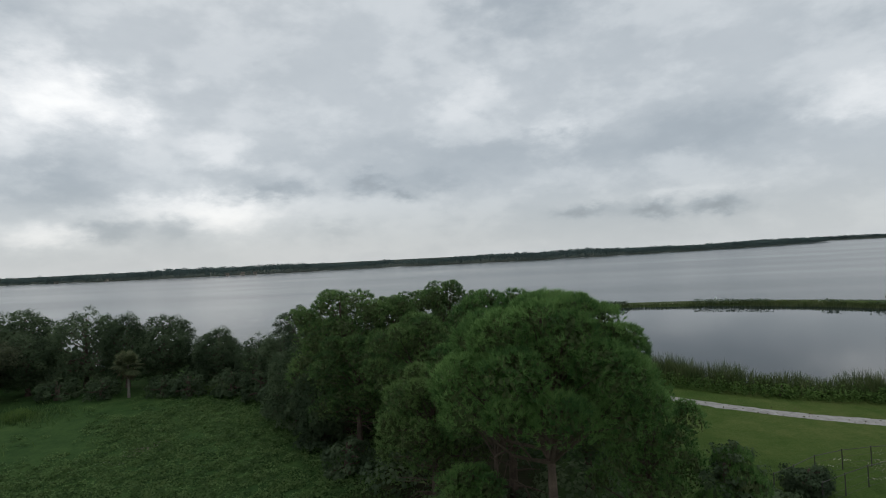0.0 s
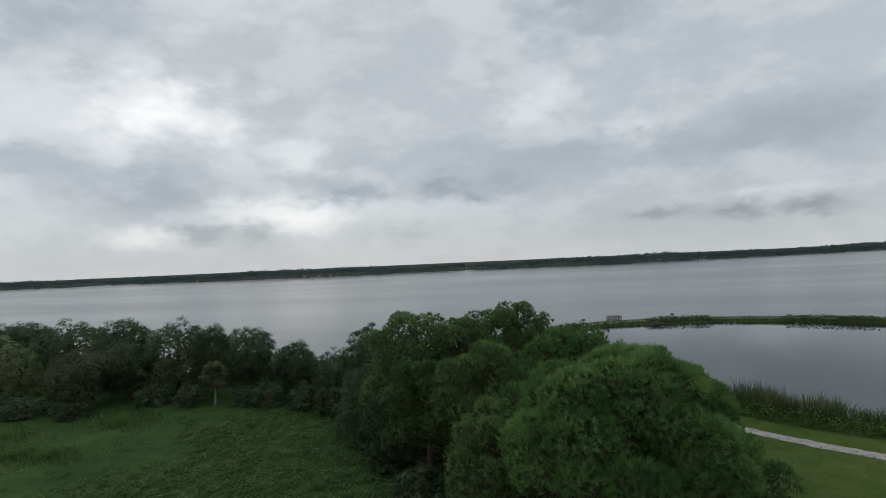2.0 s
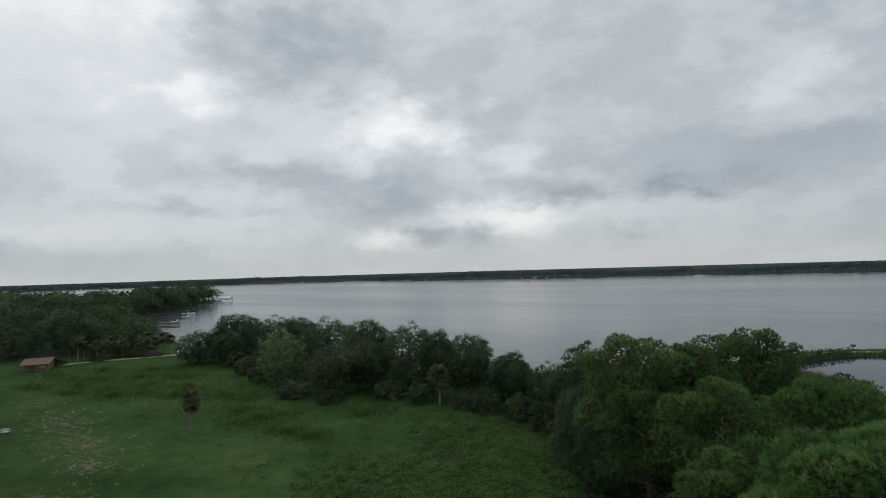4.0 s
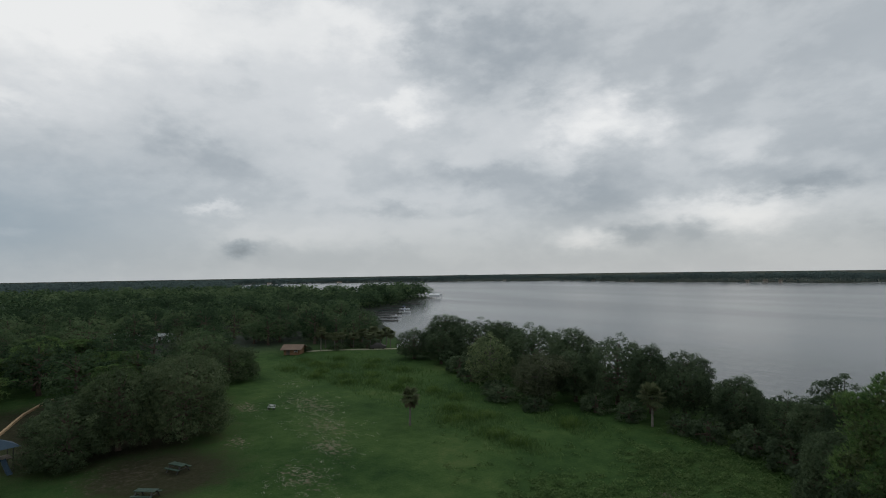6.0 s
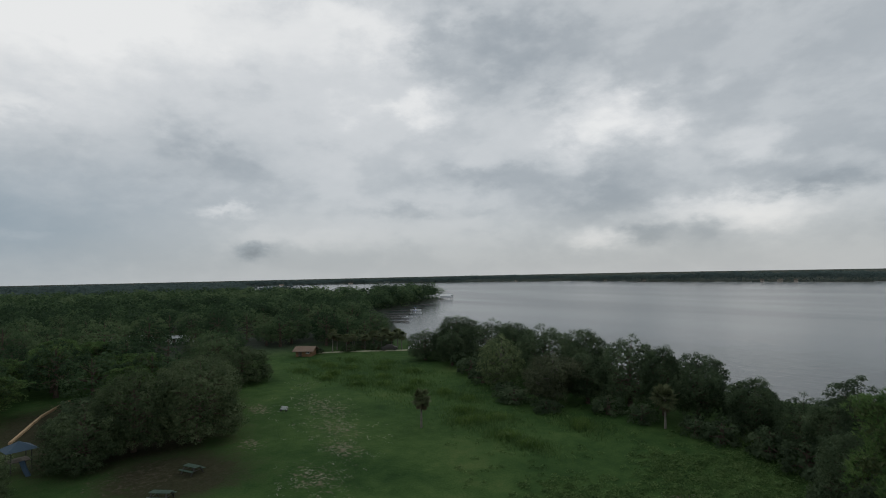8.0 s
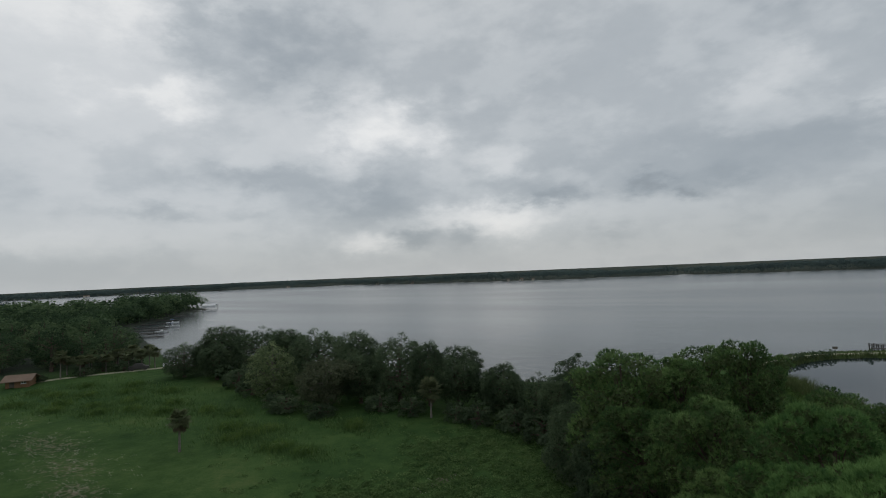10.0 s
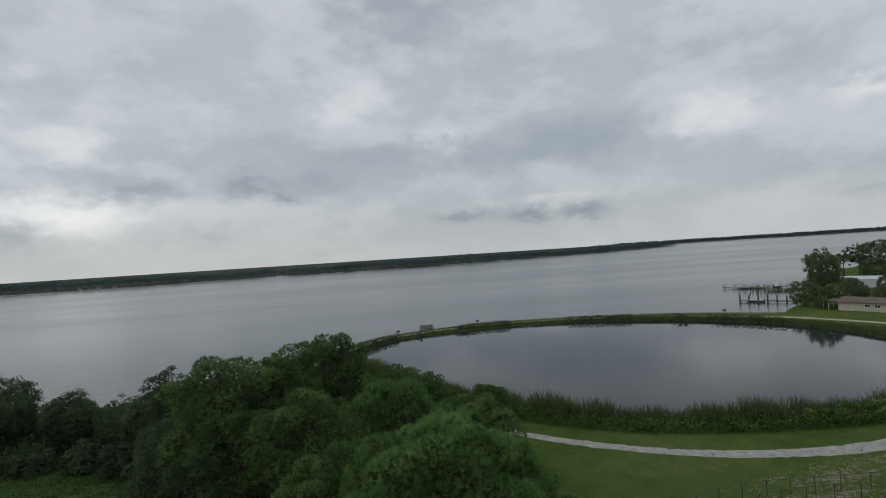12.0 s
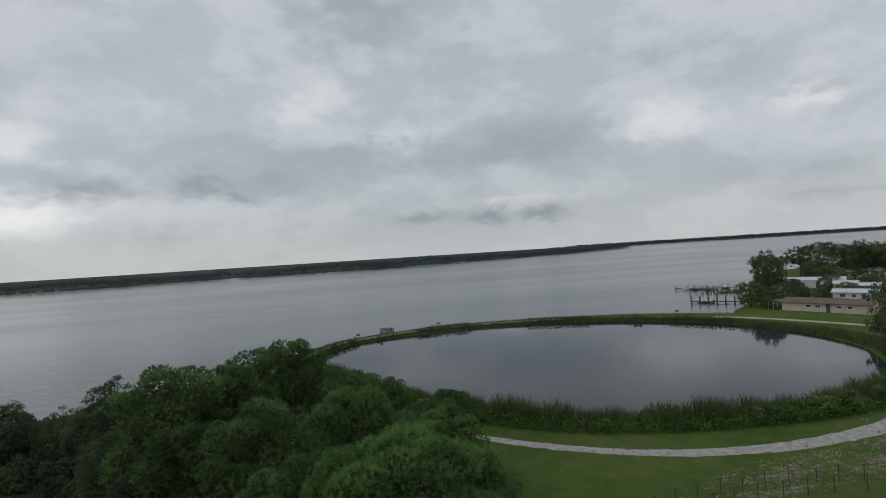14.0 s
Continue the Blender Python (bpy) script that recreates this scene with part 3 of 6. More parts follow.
def make_pine(seed, width=7.0, height=12.0, base=4.0, lobes=46, tufted=80, blades=14, length=0.32, blade=0.035, lobe=0.15, core=60, blunt=2.8, mat="pine"):
    """A pine: limbs that each carry a rounded cushion of needle brushes over a darker inner layer, with gaps between
    them.
    """
    r = np.random.default_rng(seed)
    w = width / 2
    centres, radii = [], []
    for i in range(lobes):
        u = (i + r.uniform(0.1, 0.9)) / lobes
        k = width * lobe * r.uniform(0.75, 1.3) * (1.1 - 0.25 * u)
        full = math.sqrt(max(0.02, 1 - abs((u - 0.3) / 0.74) ** blunt))
        q = max(0.0, w * full - k * 0.8) * (r.uniform(0.75, 1.05) if i % 3 else r.uniform(0.05, 0.55))
        a = i * 2.39996 + r.normal(0, 0.35)
        z = base + k * 0.5 + (height - base - k * 1.2) * u + (w - q) * 0.08
        centres.append((math.cos(a) * q, math.sin(a) * q, min(z, height - k * 0.75)))
        radii.append(k)
    centres, radii = np.array(centres), np.array(radii)
    ob = new("pine_tree")
    s = Shape()
    tree_limbs(s, centres - np.array([0, 0, 0.3]), height, 0.19 + height * 0.008, r, start=0.25)
    for _ in range(12):  # bare lower limbs
        z, a, q = r.uniform(0.12, 0.42) * height, r.uniform(0, 6.28), r.uniform(1.2, 3.0)
        s.tube([(0, 0, z), (math.cos(a) * q * 0.5, math.sin(a) * q * 0.5, z + 0.25), (math.cos(a) * q, math.sin(a) * q, z - r.uniform(-0.4, 0.6))], [0.065, 0.045, 0.015], 5)
    part("trunk", s.data("trunk", MAT["bark"]), ob)
    squash = np.array([1.0, 1.0, 0.8])
    every = []
    for count, lo, hi, low in ((tufted, 0.8, 1.02, -0.5), (core * 3, 0.4, 0.82, -0.7)):
        c, k = np.repeat(centres, count, 0), np.repeat(radii, count)[:, None]
        d = sphere_points(len(c), r)
        d[:, 2] = np.where(d[:, 2] < low, -d[:, 2], d[:, 2])
        p = c + d * k * squash * r.uniform(lo, hi, (len(c), 1))
        keep = np.ones(len(c), bool)
        owner = np.repeat(np.arange(lobes), count)
        for j_ in range(lobes):
            e = np.linalg.norm((p - centres[j_]) / (radii[j_] * squash), axis=1)
            keep &= (e > 0.72) | (owner == j_)
        every.append((p[keep], d[keep], owner[keep]))
    (p, d, owner), (p2, d2, _) = every
    v, f = tufts(p, unit(d * 0.7 + np.array([0, 0, 0.8]) + r.normal(0, 0.22, d.shape)), length, blade, blades, 0.48, r)
    by_lobe = r.uniform(-0.13, 0.13, lobes)[owner] + r.uniform(-0.2, 0.2, len(p))
    part("crown", toned(mesh_data("crown", v, f, MAT[mat]), np.repeat(by_lobe, blades * 3)), ob)
    # inner cards close each cushion, coloured dark for its shade
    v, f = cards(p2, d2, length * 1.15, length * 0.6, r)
    tagged(part("inner_foliage", mesh_data("inner_foliage", v, f, MAT["pine_inner_shade"]), ob, "dull inner needles with the crown's shade put into their colour"), kind="stuff")
    return ob


def make_palm(seed, height=5.0, spread=1.5, fronds=30):
    r = np.random.default_rng(seed)
    ob = new("cabbage_palm")
    s = Shape()
    z = height - spread * 0.75
    s.tube([(0, 0, -0.1), (0.03, 0.02, z * 0.5), (0.0, 0.05, z)], [0.17, 0.12, 0.13], 9)
    part("trunk", s.data("trunk", MAT["pale_bark"]), ob, "grey ringed palm trunk")
    for mat, lo, hi, n, nm in (("palm", -0.75, 0.99, int(fronds * 1.5), "crown"), ("dead_palm", -0.97, -0.75, fronds // 4, "dry_fronds")):
        vs, fs = [], []
        for i in range(n):
            az, el = r.uniform(0, 2 * math.pi), math.asin(r.uniform(lo, hi))
            d = np.array((math.cos(az) * math.cos(el), math.sin(az) * math.cos(el), math.sin(el)))
            stem, fan = spread * r.uniform(0.3, 0.62), spread * r.uniform(0.36, 0.5)
            side = unit(np.cross(d, (0, 0, 1.0001)))
            upv = np.cross(side, d)
            o = np.array((0, 0.05, z)) + d * stem
            o0 = np.array((0, 0.05, z))
            b = len(vs) * 0 + sum(len(q) for q in vs)
            vs.append(np.array([o0 - side * 0.015, o0 + side * 0.015, o]))
            fs.append(np.array([[b, b + 1, b + 2]]))
            for a in np.linspace(-1.9, 1.9, 13):
                t = d * math.cos(a) + side * math.sin(a) + upv * 0.12 * math.cos(a)
                tip = o + t * fan * (0.75 + 0.25 * math.cos(a)) - np.array((0, 0, 0.16 * fan))
                w = unit(np.cross(t, upv)) * 0.085
                b = sum(len(q) for q in vs)
                vs.append(np.array([o - w, o + w, o + t * fan * 0.5 + w, tip, o + t * fan * 0.5 - w]))
                fs.append(np.array([[b, b + 1, b + 2], [b, b + 2, b + 4], [b + 4, b + 2, b + 3]]))
        part(nm, mesh_data(nm, np.concatenate(vs), np.concatenate(fs), MAT[mat]), ob)
    return ob


def plant(ob, x, y, z=0.0, sx=1.0, sz=1.0, turn=0.0):
    ob.matrix_basis = pose(x, y, z, 0, 0, turn)
    ob.scale = (sx, sx, sz)
    return ob


def plant_copy(ob, x, y, z=0.0, sx=1.0, sz=1.0, turn=0.0):
    return plant(copy_thing(ob, pose(x, y, z, 0, 0, turn)), x, y, z, sx, sz, turn)


# ---- ground, lake and pond ----
WATER = -0.3
SHORE_NEAR = [(2600, 900), (900, 420), (400, 300), (260, 250), (215, 228), (195, 212), (162, 182), (154, 172), (128, 144), (119, 134), (110, 127),
              (101, 119), (91, 126.5), (78.6, 134), (64.5, 139.5), (49, 143), (33.4, 145), (15.4, 141), (2, 134), (-6, 124), (-16, 108), (-32, 90),
              (-60, 82), (-100, 80), (-122, 76), (-135, 78), (-162, 89), (-197, 105), (-222, 115), (-262, 135), (-298, 171), (-325, 200), (-345, 222), (-362, 240)]
SHORE_FAR = [(-372, 252), (-392, 256), (-440, 236), (-540, 200), (-720, 185), (-900, 215), (-1330, 290), (-1300, 380), (-1212, 617), (-848, 848), (-446, 805),
             (-283, 823), (-141, 885), (107, 873), (259, 966), (528, 1133), (917, 1490), (930, 1560), (1000, 2000), (1253, 1990), (1575, 1880), (2145, 1800), (2600, 1700)]
LAKE = np.array(SHORE_NEAR + SHORE_FAR, float)
POND = np.array([(-3, 113.5), (1.6, 122.5), (5.6, 127.5), (15.7, 131.7), (30.9, 135.4), (45.8, 133.8), (59.7, 129.4), (71.9, 122.6), (82.1, 114), (88.4, 104), (91, 92),
                 (90, 79), (84, 69), (76, 60), (67, 54.5), (57, 52), (48, 52.5), (40, 53.5), (31, 56), (25, 59.5), (20, 64), (14, 72), (7.5, 80), (1.5, 91), (-2.5, 103)], float)


def inside(poly, x, y):
    c = np.zeros(x.shape, bool)
    for (x0, y0), (x1, y1) in zip(poly, np.roll(poly, -1, 0)):
        if y0 != y1:
            c ^= ((y0 > y) != (y1 > y)) & (x < (x1 - x0) * (y - y0) / (y1 - y0) + x0)
    return c


def edge_distance(poly, x, y, closed=True):
    d = np.full(x.shape, 1e9)
    for (x0, y0), (x1, y1) in zip(poly, np.roll(poly, -1, 0)) if closed else zip(poly[:-1], poly[1:]):
        ex, ey = x1 - x0, y1 - y0
        t = np.clip(((x - x0) * ex + (y - y0) * ey) / (ex * ex + ey * ey), 0, 1)
        d = np.minimum(d, np.hypot(x - x0 - t * ex, y - y0 - t * ey))
    return d


def smooth_poly(pts, times=2, closed=True):
    pts = np.asarray(pts, float)
    for _ in range(times):
        nxt = np.roll(pts, -1, 0) if closed else pts[1:]
        cur = pts if closed else pts[:-1]
        mid = np.stack([cur * 0.75 + nxt * 0.25, cur * 0.25 + nxt * 0.75], 1).reshape(-1, 2)
        pts = mid if closed else np.concatenate([pts[:1], mid, pts[-1:]])
    return pts


POND = smooth_poly(POND, 2)


def ground_height(x, y):
    """Level land with low banks; lake and pond beds lie below the water."""
    wob = 0.5 * np.sin(x * 0.31 + 1.3 * np.sin(y * 0.21)) + 0.5 * np.sin(y * 0.37 + x * 0.11)
    sd = np.minimum(np.where(inside(LAKE, x, y), -1, 1) * edge_distance(LAKE, x, y), np.where(inside(POND, x, y), -1, 1) * edge_distance(POND, x, y))
    h = np.clip((sd + 0.35 * wob) * 0.3 - 0.3, -1.4, 0.0)
    return h + np.where(sd > 3, 0.05 * (np.sin(x * 0.19 + 2 * np.sin(y * 0.13)) + np.sin(y * 0.23 + 1.0)) * np.clip((sd - 3) / 5, 0, 1), 0)


def axis_steps(lo, hi, a, b, step, grow):
    mid = list(np.arange(a, b + 0.01, step))
    left, s, q = [], step, a
    while q > lo:
        s *= grow
        q -= s
        left.append(q)
    right, s, q = [], step, b
    while q < hi:
        s *= grow
        q += s
        right.append(q)
    return np.array(left[::-1] + mid + right)


gx = axis_steps(-4200, 4200, -150, 130, 1.9, 1.08)
gy = axis_steps(-3000, 4200, -30, 152, 1.9, 1.08)
X, Y = np.meshgrid(gx, gy)
Z = ground_height(X, Y)
ny, nx = X.shape
idx = np.arange(nx * ny).reshape(ny, nx)
quads = np.stack([idx[:-1, :-1], idx[:-1, 1:], idx[1:, 1:], idx[1:, :-1]], -1).reshape(-1, 4)
ground = new("ground", mesh_data("ground", np.stack([X, Y, Z], -1), quads, MAT["ground"]))
ground.data.polygons.foreach_set("use_smooth", np.ones(len(ground.data.polygons), bool))
tagged(ground, "mown green grass with worn sandy patches", "ground", kind="structure")
lake = new("lake", mesh_data("lake", [(-4000, 40, WATER), (4000, 40, WATER), (4000, 4000, WATER), (-4000, 4000, WATER)], [[0, 1, 2, 3]], MAT["lake"]))
tagged(lake, "wide grey lake with fine wind ripples", "water", kind="structure")
rim = smooth_poly(POND, 0)
pc = rim.mean(0)
rim = pc + (rim - pc) * 1.035
pond = new("pond", mesh_data("pond", [(*p, WATER + 0.05) for p in rim], [list(range(len(rim)))], MAT["pond"]))
tagged(pond, "still dark retention pond mirroring the clouds", "water", kind="structure")


def ribbon(name, line, width, mat, z, label, wobble=0.07):
    """A strip of track laid on the ground, with ragged edges."""
    pts = smooth_poly(line, 3, closed=False)
    seg = np.diff(pts, axis=0)
    t = unit(np.concatenate([seg[:1], (seg[:-1] + seg[1:]) / 2, seg[-1:]]))
    nrm = np.stack([-t[:, 1], t[:, 0]], 1)
    r = np.random.default_rng(len(name) + 5)
    w = np.asarray(width) if np.ndim(width) else np.full(len(pts), width)
    if np.ndim(width):
        w = np.interp(np.linspace(0, 1, len(pts)), np.linspace(0, 1, len(width)), width)
    rows = []
    for s in (-0.5, -0.25, 0, 0.25, 0.5):
        q = pts + nrm * (w * s + (r.normal(0, wobble, len(pts)) if abs(s) == 0.5 else 0))[:, None]
        rows.append(np.concatenate([q, (ground_height(q[:, 0], q[:, 1]) + z + (0.03 if abs(s) < 0.5 else -0.04))[:, None]], 1))
    V = np.stack(rows, 1)
    n = len(pts)
    i = np.arange(n * 5).reshape(n, 5)
    F = np.stack([i[:-1, :-1], i[:-1, 1:], i[1:, 1:], i[1:, :-1]], -1).reshape(-1, 4)
    ob = new(name, mesh_data(name, V, F, mat))
    return tagged(ob, label, "path", kind="structure")


ribbon("path_gravel", [(6, 72), (10, 64), (14, 57.3), (17.3, 53.7), (21.9, 50), (26.4, 47.2), (31, 45), (35.9, 43.6), (41.2, 42.6), (47.7, 42.7), (53.2, 43.4), (62, 46), (72, 50), (86, 58)],
       [1.3, 1.4, 1.5, 1.6, 1.8, 2.0, 2.3, 2.5, 2.6, 2.7], MAT["gravel"], 0.03, "pale crushed-shell path curving through the grass")
ribbon("path_dam", [(-6, 112), (-3, 120), (3, 130), (15, 136.5), (32, 140.5), (48, 138.5), (62, 134.8), (75, 128.5), (86, 120.5), (93, 114), (99, 106), (103.5, 96), (106, 87), (108, 78)],
       2.2, MAT["sand_path"], 0.05, "pale sandy track along the top of the grassy dam")

litter = np.concatenate([np.random.default_rng(17).normal(0, 1, (190, 2)) * (0.0, 0.95), np.random.default_rng(18).uniform(0, 1, (190, 1))], 1)
gravel_line = smooth_poly([(14, 57.3), (17.3, 53.7), (21.9, 50), (26.4, 47.2), (31, 45), (35.9, 43.6), (41.2, 42.6), (47.7, 42.7), (53.2, 43.4), (62, 46), (72, 50)], 3, closed=False)
at = np.clip((litter[:, 2] * (len(gravel_line) - 1)), 0, len(gravel_line) - 1).astype(int)
spot = gravel_line[at] + litter[:, :2] + np.random.default_rng(19).normal(0, 0.4, (190, 2))
v, f = cards(np.column_stack([spot, ground_height(spot[:, 0], spot[:, 1]) + 0.085]), np.tile([0, 0, 1.0], (190, 1)), 0.22, 0.13, np.random.default_rng(20))
tagged(new("path_litter", mesh_data("path_litter", v, f, MAT["dead_palm"])), "dead brown leaves lying along the pale path", "debris", kind="stuff")

# ---- pines beside the field: x, y, height, crown width ----
near_pine = plant(make_pine(11, 9.2, 13.4, 8.2, 56, 240, 13, 0.25, 0.028, 0.12, 50, 2.0), 2.4, 20.8, 0, 0.96, 0.985)
tagged(near_pine, "tall bushy pine with bright green needle tufts and bare lower limbs", "tree", "pines beside the field")
pine_b = plant(make_pine(12, 8.6, 12.8, 4.4, 44, 125, 11, 0.28, 0.038, 0.135, 50, 3.6), 1.2, 29.0)
pine_c = plant(make_pine(13, 8.2, 10.8, 3.2, 46, 100, 9, 0.3, 0.052, 0.15, 40, 4.5, "old_pine"), -4.6, 37.5)
pine_d = plant(make_pine(14, 8.8, 12.2, 3.0, 46, 85, 8, 0.33, 0.07, 0.155, 40, 4.5, "old_pine"), -3.7, 55.5, 0, 0.92, 1.0)
for ob in (pine_b, pine_c, pine_d):
    tagged(ob, "round-topped pine with dense green needles", "tree", "pines beside the field")
PINES = [(7.2, 25.3, 9.3, 4.8, 1, 50), (0.3, 24.3, 11.2, 4.6, 0, 70), (6.0, 33.5, 10.0, 6.5, 2, 110), (-12.4, 46.0, 12.2, 9.4, 3, 200), (-8.5, 50.0, 11.2, 7.0, 2, 20), (2.0, 49.0, 9.6, 6.5, 3, 160),
         (-10.0, 41.0, 9.0, 7.0, 2, 260), (-14.5, 51.0, 9.5, 7.0, 3, 300), (1.0, 41.5, 10.2, 6.5, 3, 80), (-3.2, 30.5, 8.6, 6.0, 2, 15), (6.0, 41.0, 8.4, 5.5, 3, 95), (-7.5, 60.0, 11.0, 7.0, 3, 45),
         (10.6, 49.6, 7.0, 5.2, 2, 10), (5.5, 57.0, 7.0, 5.0, 3, 140)]
PROTO = [near_pine, pine_b, pine_c, pine_d]
SIZE = [(13.4, 8.0), (12.8, 7.2), (10.8, 7.2), (12.2, 8.0)]
for x, y, h, w, k, turn in PINES:
    plant_copy(PROTO[k], x, y, 0, w / SIZE[k][1], h / SIZE[k][0], turn)
young = plant(make_pine(15, 4.6, 5.6, 0.2, 26, 120, 12, 0.24, 0.028, 0.16, 60), -0.8, 23.6)
tagged(young, "young bushy pine with soft light green needles", "tree", "pines beside the field")
plant_copy(young, 9.8, 22.6, 0, 0.8, 1.15, 120)

# ---- oaks between field and lake: x, y, height, width, variant, turn ----
oak_a = plant(make_oak(21, kind="round", count=210, clump=1.8, leaves=56, size=0.25, core=5200), -41.0, 66.0, 0, 0.84, 0.95)
oak_b = plant(make_oak(22, width=10, height=10, count=210, clump=1.8, leaves=56, size=0.25, core=5200), -52.0, 66.5, 0, 1.0, 1.07, 70)
oak_c = plant(make_oak(23, kind="round", width=9, height=10, count=210, clump=1.8, leaves=56, size=0.25, core=5200), -32.4, 63.4, 0, 0.75, 0.78, 30)
for ob in (oak_a, oak_b, oak_c):
    tagged(ob, "dark dense live oak at the edge of the field", "tree", "oaks along the shore")
OAKS = [(-105, 72, 10.6, 13, 0, 10), (-93, 73, 10.2, 12, 1, 130), (-83, 71, 10.4, 11, 2, 200), (-72, 69, 10.8, 13, 1, 250), (-63, 69, 10.8, 10, 0, 310), (-46, 66, 9.9, 7, 2, 45),
        (-27, 62, 6.9, 6, 1, 90), (-23, 60, 7.6, 7, 0, 190), (-57, 63, 8.0, 8, 2, 280), (-36, 67, 5.0, 5, 0, 230), (-17, 48.5, 8.0, 7, 1, 75), (-13.2, 42.5, 6.8, 5.5, 0, 160), (-98, 66, 7.5, 8, 2, 60), (-108.5, 65.5, 7.4, 9.5, 1, 20), (-20, 66, 6.5, 6, 2, 330)]
OAK = [oak_a, oak_b, oak_c]
for x, y, h, w, k, turn in OAKS:
    plant_copy(OAK[k], x, y, 0, w / (9 if k == 2 else 10), h / 10, turn)
tuft_tree = plant(make_oak(24, "oak", 5.6, 10.6, 3.0, 46, 1.5, 110, 0.2, "open", "slender_tree", 120), -20.0, 56.5)
tagged(tuft_tree, "slender dark tree with an open, clumped crown", "tree")
willow = plant(make_oak(25, "willow", 8.8, 10.0, 0.2, 130, 1.8, 75, 0.23, "pine", "willow_tree", 2600), -73.3, 59.5)
tagged(willow, "pale grey-green willow in front of dark oaks", "tree")
grey = plant(make_oak(26, "grey_tree", 10.0, 7.9, 0.2, 150, 1.7, 70, 0.23, "dome", "broad_tree", 4600), -59.8, 58.5)
tagged(grey, "low spreading grey-green tree at the field's edge", "tree")
shrub_a = plant(make_oak(27, "oak", 4.0, 2.6, 0.0, 40, 1.1, 45, 0.28, "bush", "shrub", 600), -38.0, 60.5)
tagged(shrub_a, "low dark green shrub at the foot of the oaks", "shrub", "shrubs along the field")
for x, y, w, h, turn in [(-45.5, 60.5, 4.5, 2.6, 10), (-34.5, 60, 4.5, 2.8, 50), (-51, 60.5, 5, 2.6, 90), (-29, 59.5, 5, 3.4, 130), (-64, 54.5, 6, 2.4, 170), (-57, 54.5, 5, 2.0, 210), (-24.5, 57, 5, 3.6, 250),
                         (-20, 52, 5.5, 3.8, 290), (-17, 48, 5, 3.5, 330), (-68, 56, 5, 2.5, 15), (-79, 60, 6, 3, 55), (-87, 63, 6, 3.4, 95), (-13.5, 42.5, 4.5, 3.0, 135), (-14, 50, 5, 4.5, 175), (-19, 55, 6, 6.0, 215), (-10, 37, 4, 2.6, 300), (-133.5, 57, 5, 2.0, 20), (-131, 64.5, 5, 2.0, 120), (-135.5, 62, 5, 2.2, 70), (-133, 68, 5, 2.2, 190), (-136.5, 49.5, 4, 1.6, 220), (-87, -3.5, 5, 2.6, 40), (-92, -1, 6, 3.2, 150), (-83, -2.5, 5, 2.4, 260), (-97, -1.5, 6, 3.0, 330), (-79, -13, 5, 2.2, 80)]:
    plant_copy(shrub_a, x, y, 0, w / 4.0, h / 2.6, turn)

palm = plant(make_palm(31, 5.4, 2.0, 44), -42.0, 60.3)
tagged(palm, "cabbage palm with a round head and hanging dry fronds", "palm", "cabbage palms")
palm_field = plant(make_palm(32, 5.0, 1.7, 40), -61.5, 36.2)
tagged(palm_field, "small cabbage palm standing alone in the grass", "palm", "cabbage palms")
grove = plant(make_palm(33, 6.4, 2.0, 40), -134.8, 53.0)
tagged(grove, "full grey-green cabbage palm beside the sandy lane", "palm", "cabbage palms")
for x, y, h, turn in [(-132.6, 55.9, 6.7, 50), (-135.5, 59, 6.0, 70), (-133.5, 61.7, 5.8, 100), (-131.6, 65.8, 5.8, 150), (-129, 67.5, 6.4, 210), (-127.3, 69.6, 6.9, 260), (-137, 66, 6.5, 20), (-139, 56, 6.2, 300), (-141, 62, 6.6, 140), (-138, 70, 7.0, 80), (-134, 72, 6.8, 190)]:
    plant_copy(grove, x, y, 0, 0.95 + (turn % 7) * 0.05, h * 0.74 / 6.4, turn)

# ---- trees and shrubs on the other side of the field ----
left_a = plant(make_oak(41, "dull_oak", 12.0, 10.8, 0.0, 230, 1.9, 70, 0.22, "bush", "broad_oak", 7000), -73.0, 11.0)
tagged(left_a, "broad bushy oak with small dull green leaves", "tree", "oaks beside the field")
for x, y, h, w, turn in [(-73, 4.0, 10.2, 10, 80), (-70.5, -0.6, 6.8, 9.5, 160), (-64.5, -10.2, 4.6, 8.5, 240), (-108, 24, 7.4, 12, 300), (-98, 16, 8.0, 11, 30), (-118, 20, 8.5, 12, 200), (-88, 13, 9, 11, 110)]:
    plant_copy(left_a, x, y, 0, w / 12.0, h / 10.8, turn)
for x, y, h, w, k, turn in [(-121, -6, 8.2, 9, 2, 10), (-118, -13, 7.0, 9, 3, 60), (-126, 1, 8.0, 9, 2, 110), (-110, -16, 6.5, 9, 3, 200), (-131, -5, 8.5, 9, 3, 20), (-116, 3, 6.5, 8, 2, 260), (-103, -13, 6.2, 9, 3, 130), (-94, -16, 5.6, 8, 2, 30), (-108, 7, 7.2, 8, 3, 310), (-101, 5, 6.0, 7, 2, 170)]:
    plant_copy(PROTO[k], x, y, 0, w / SIZE[k][1], h / SIZE[k][0], turn)

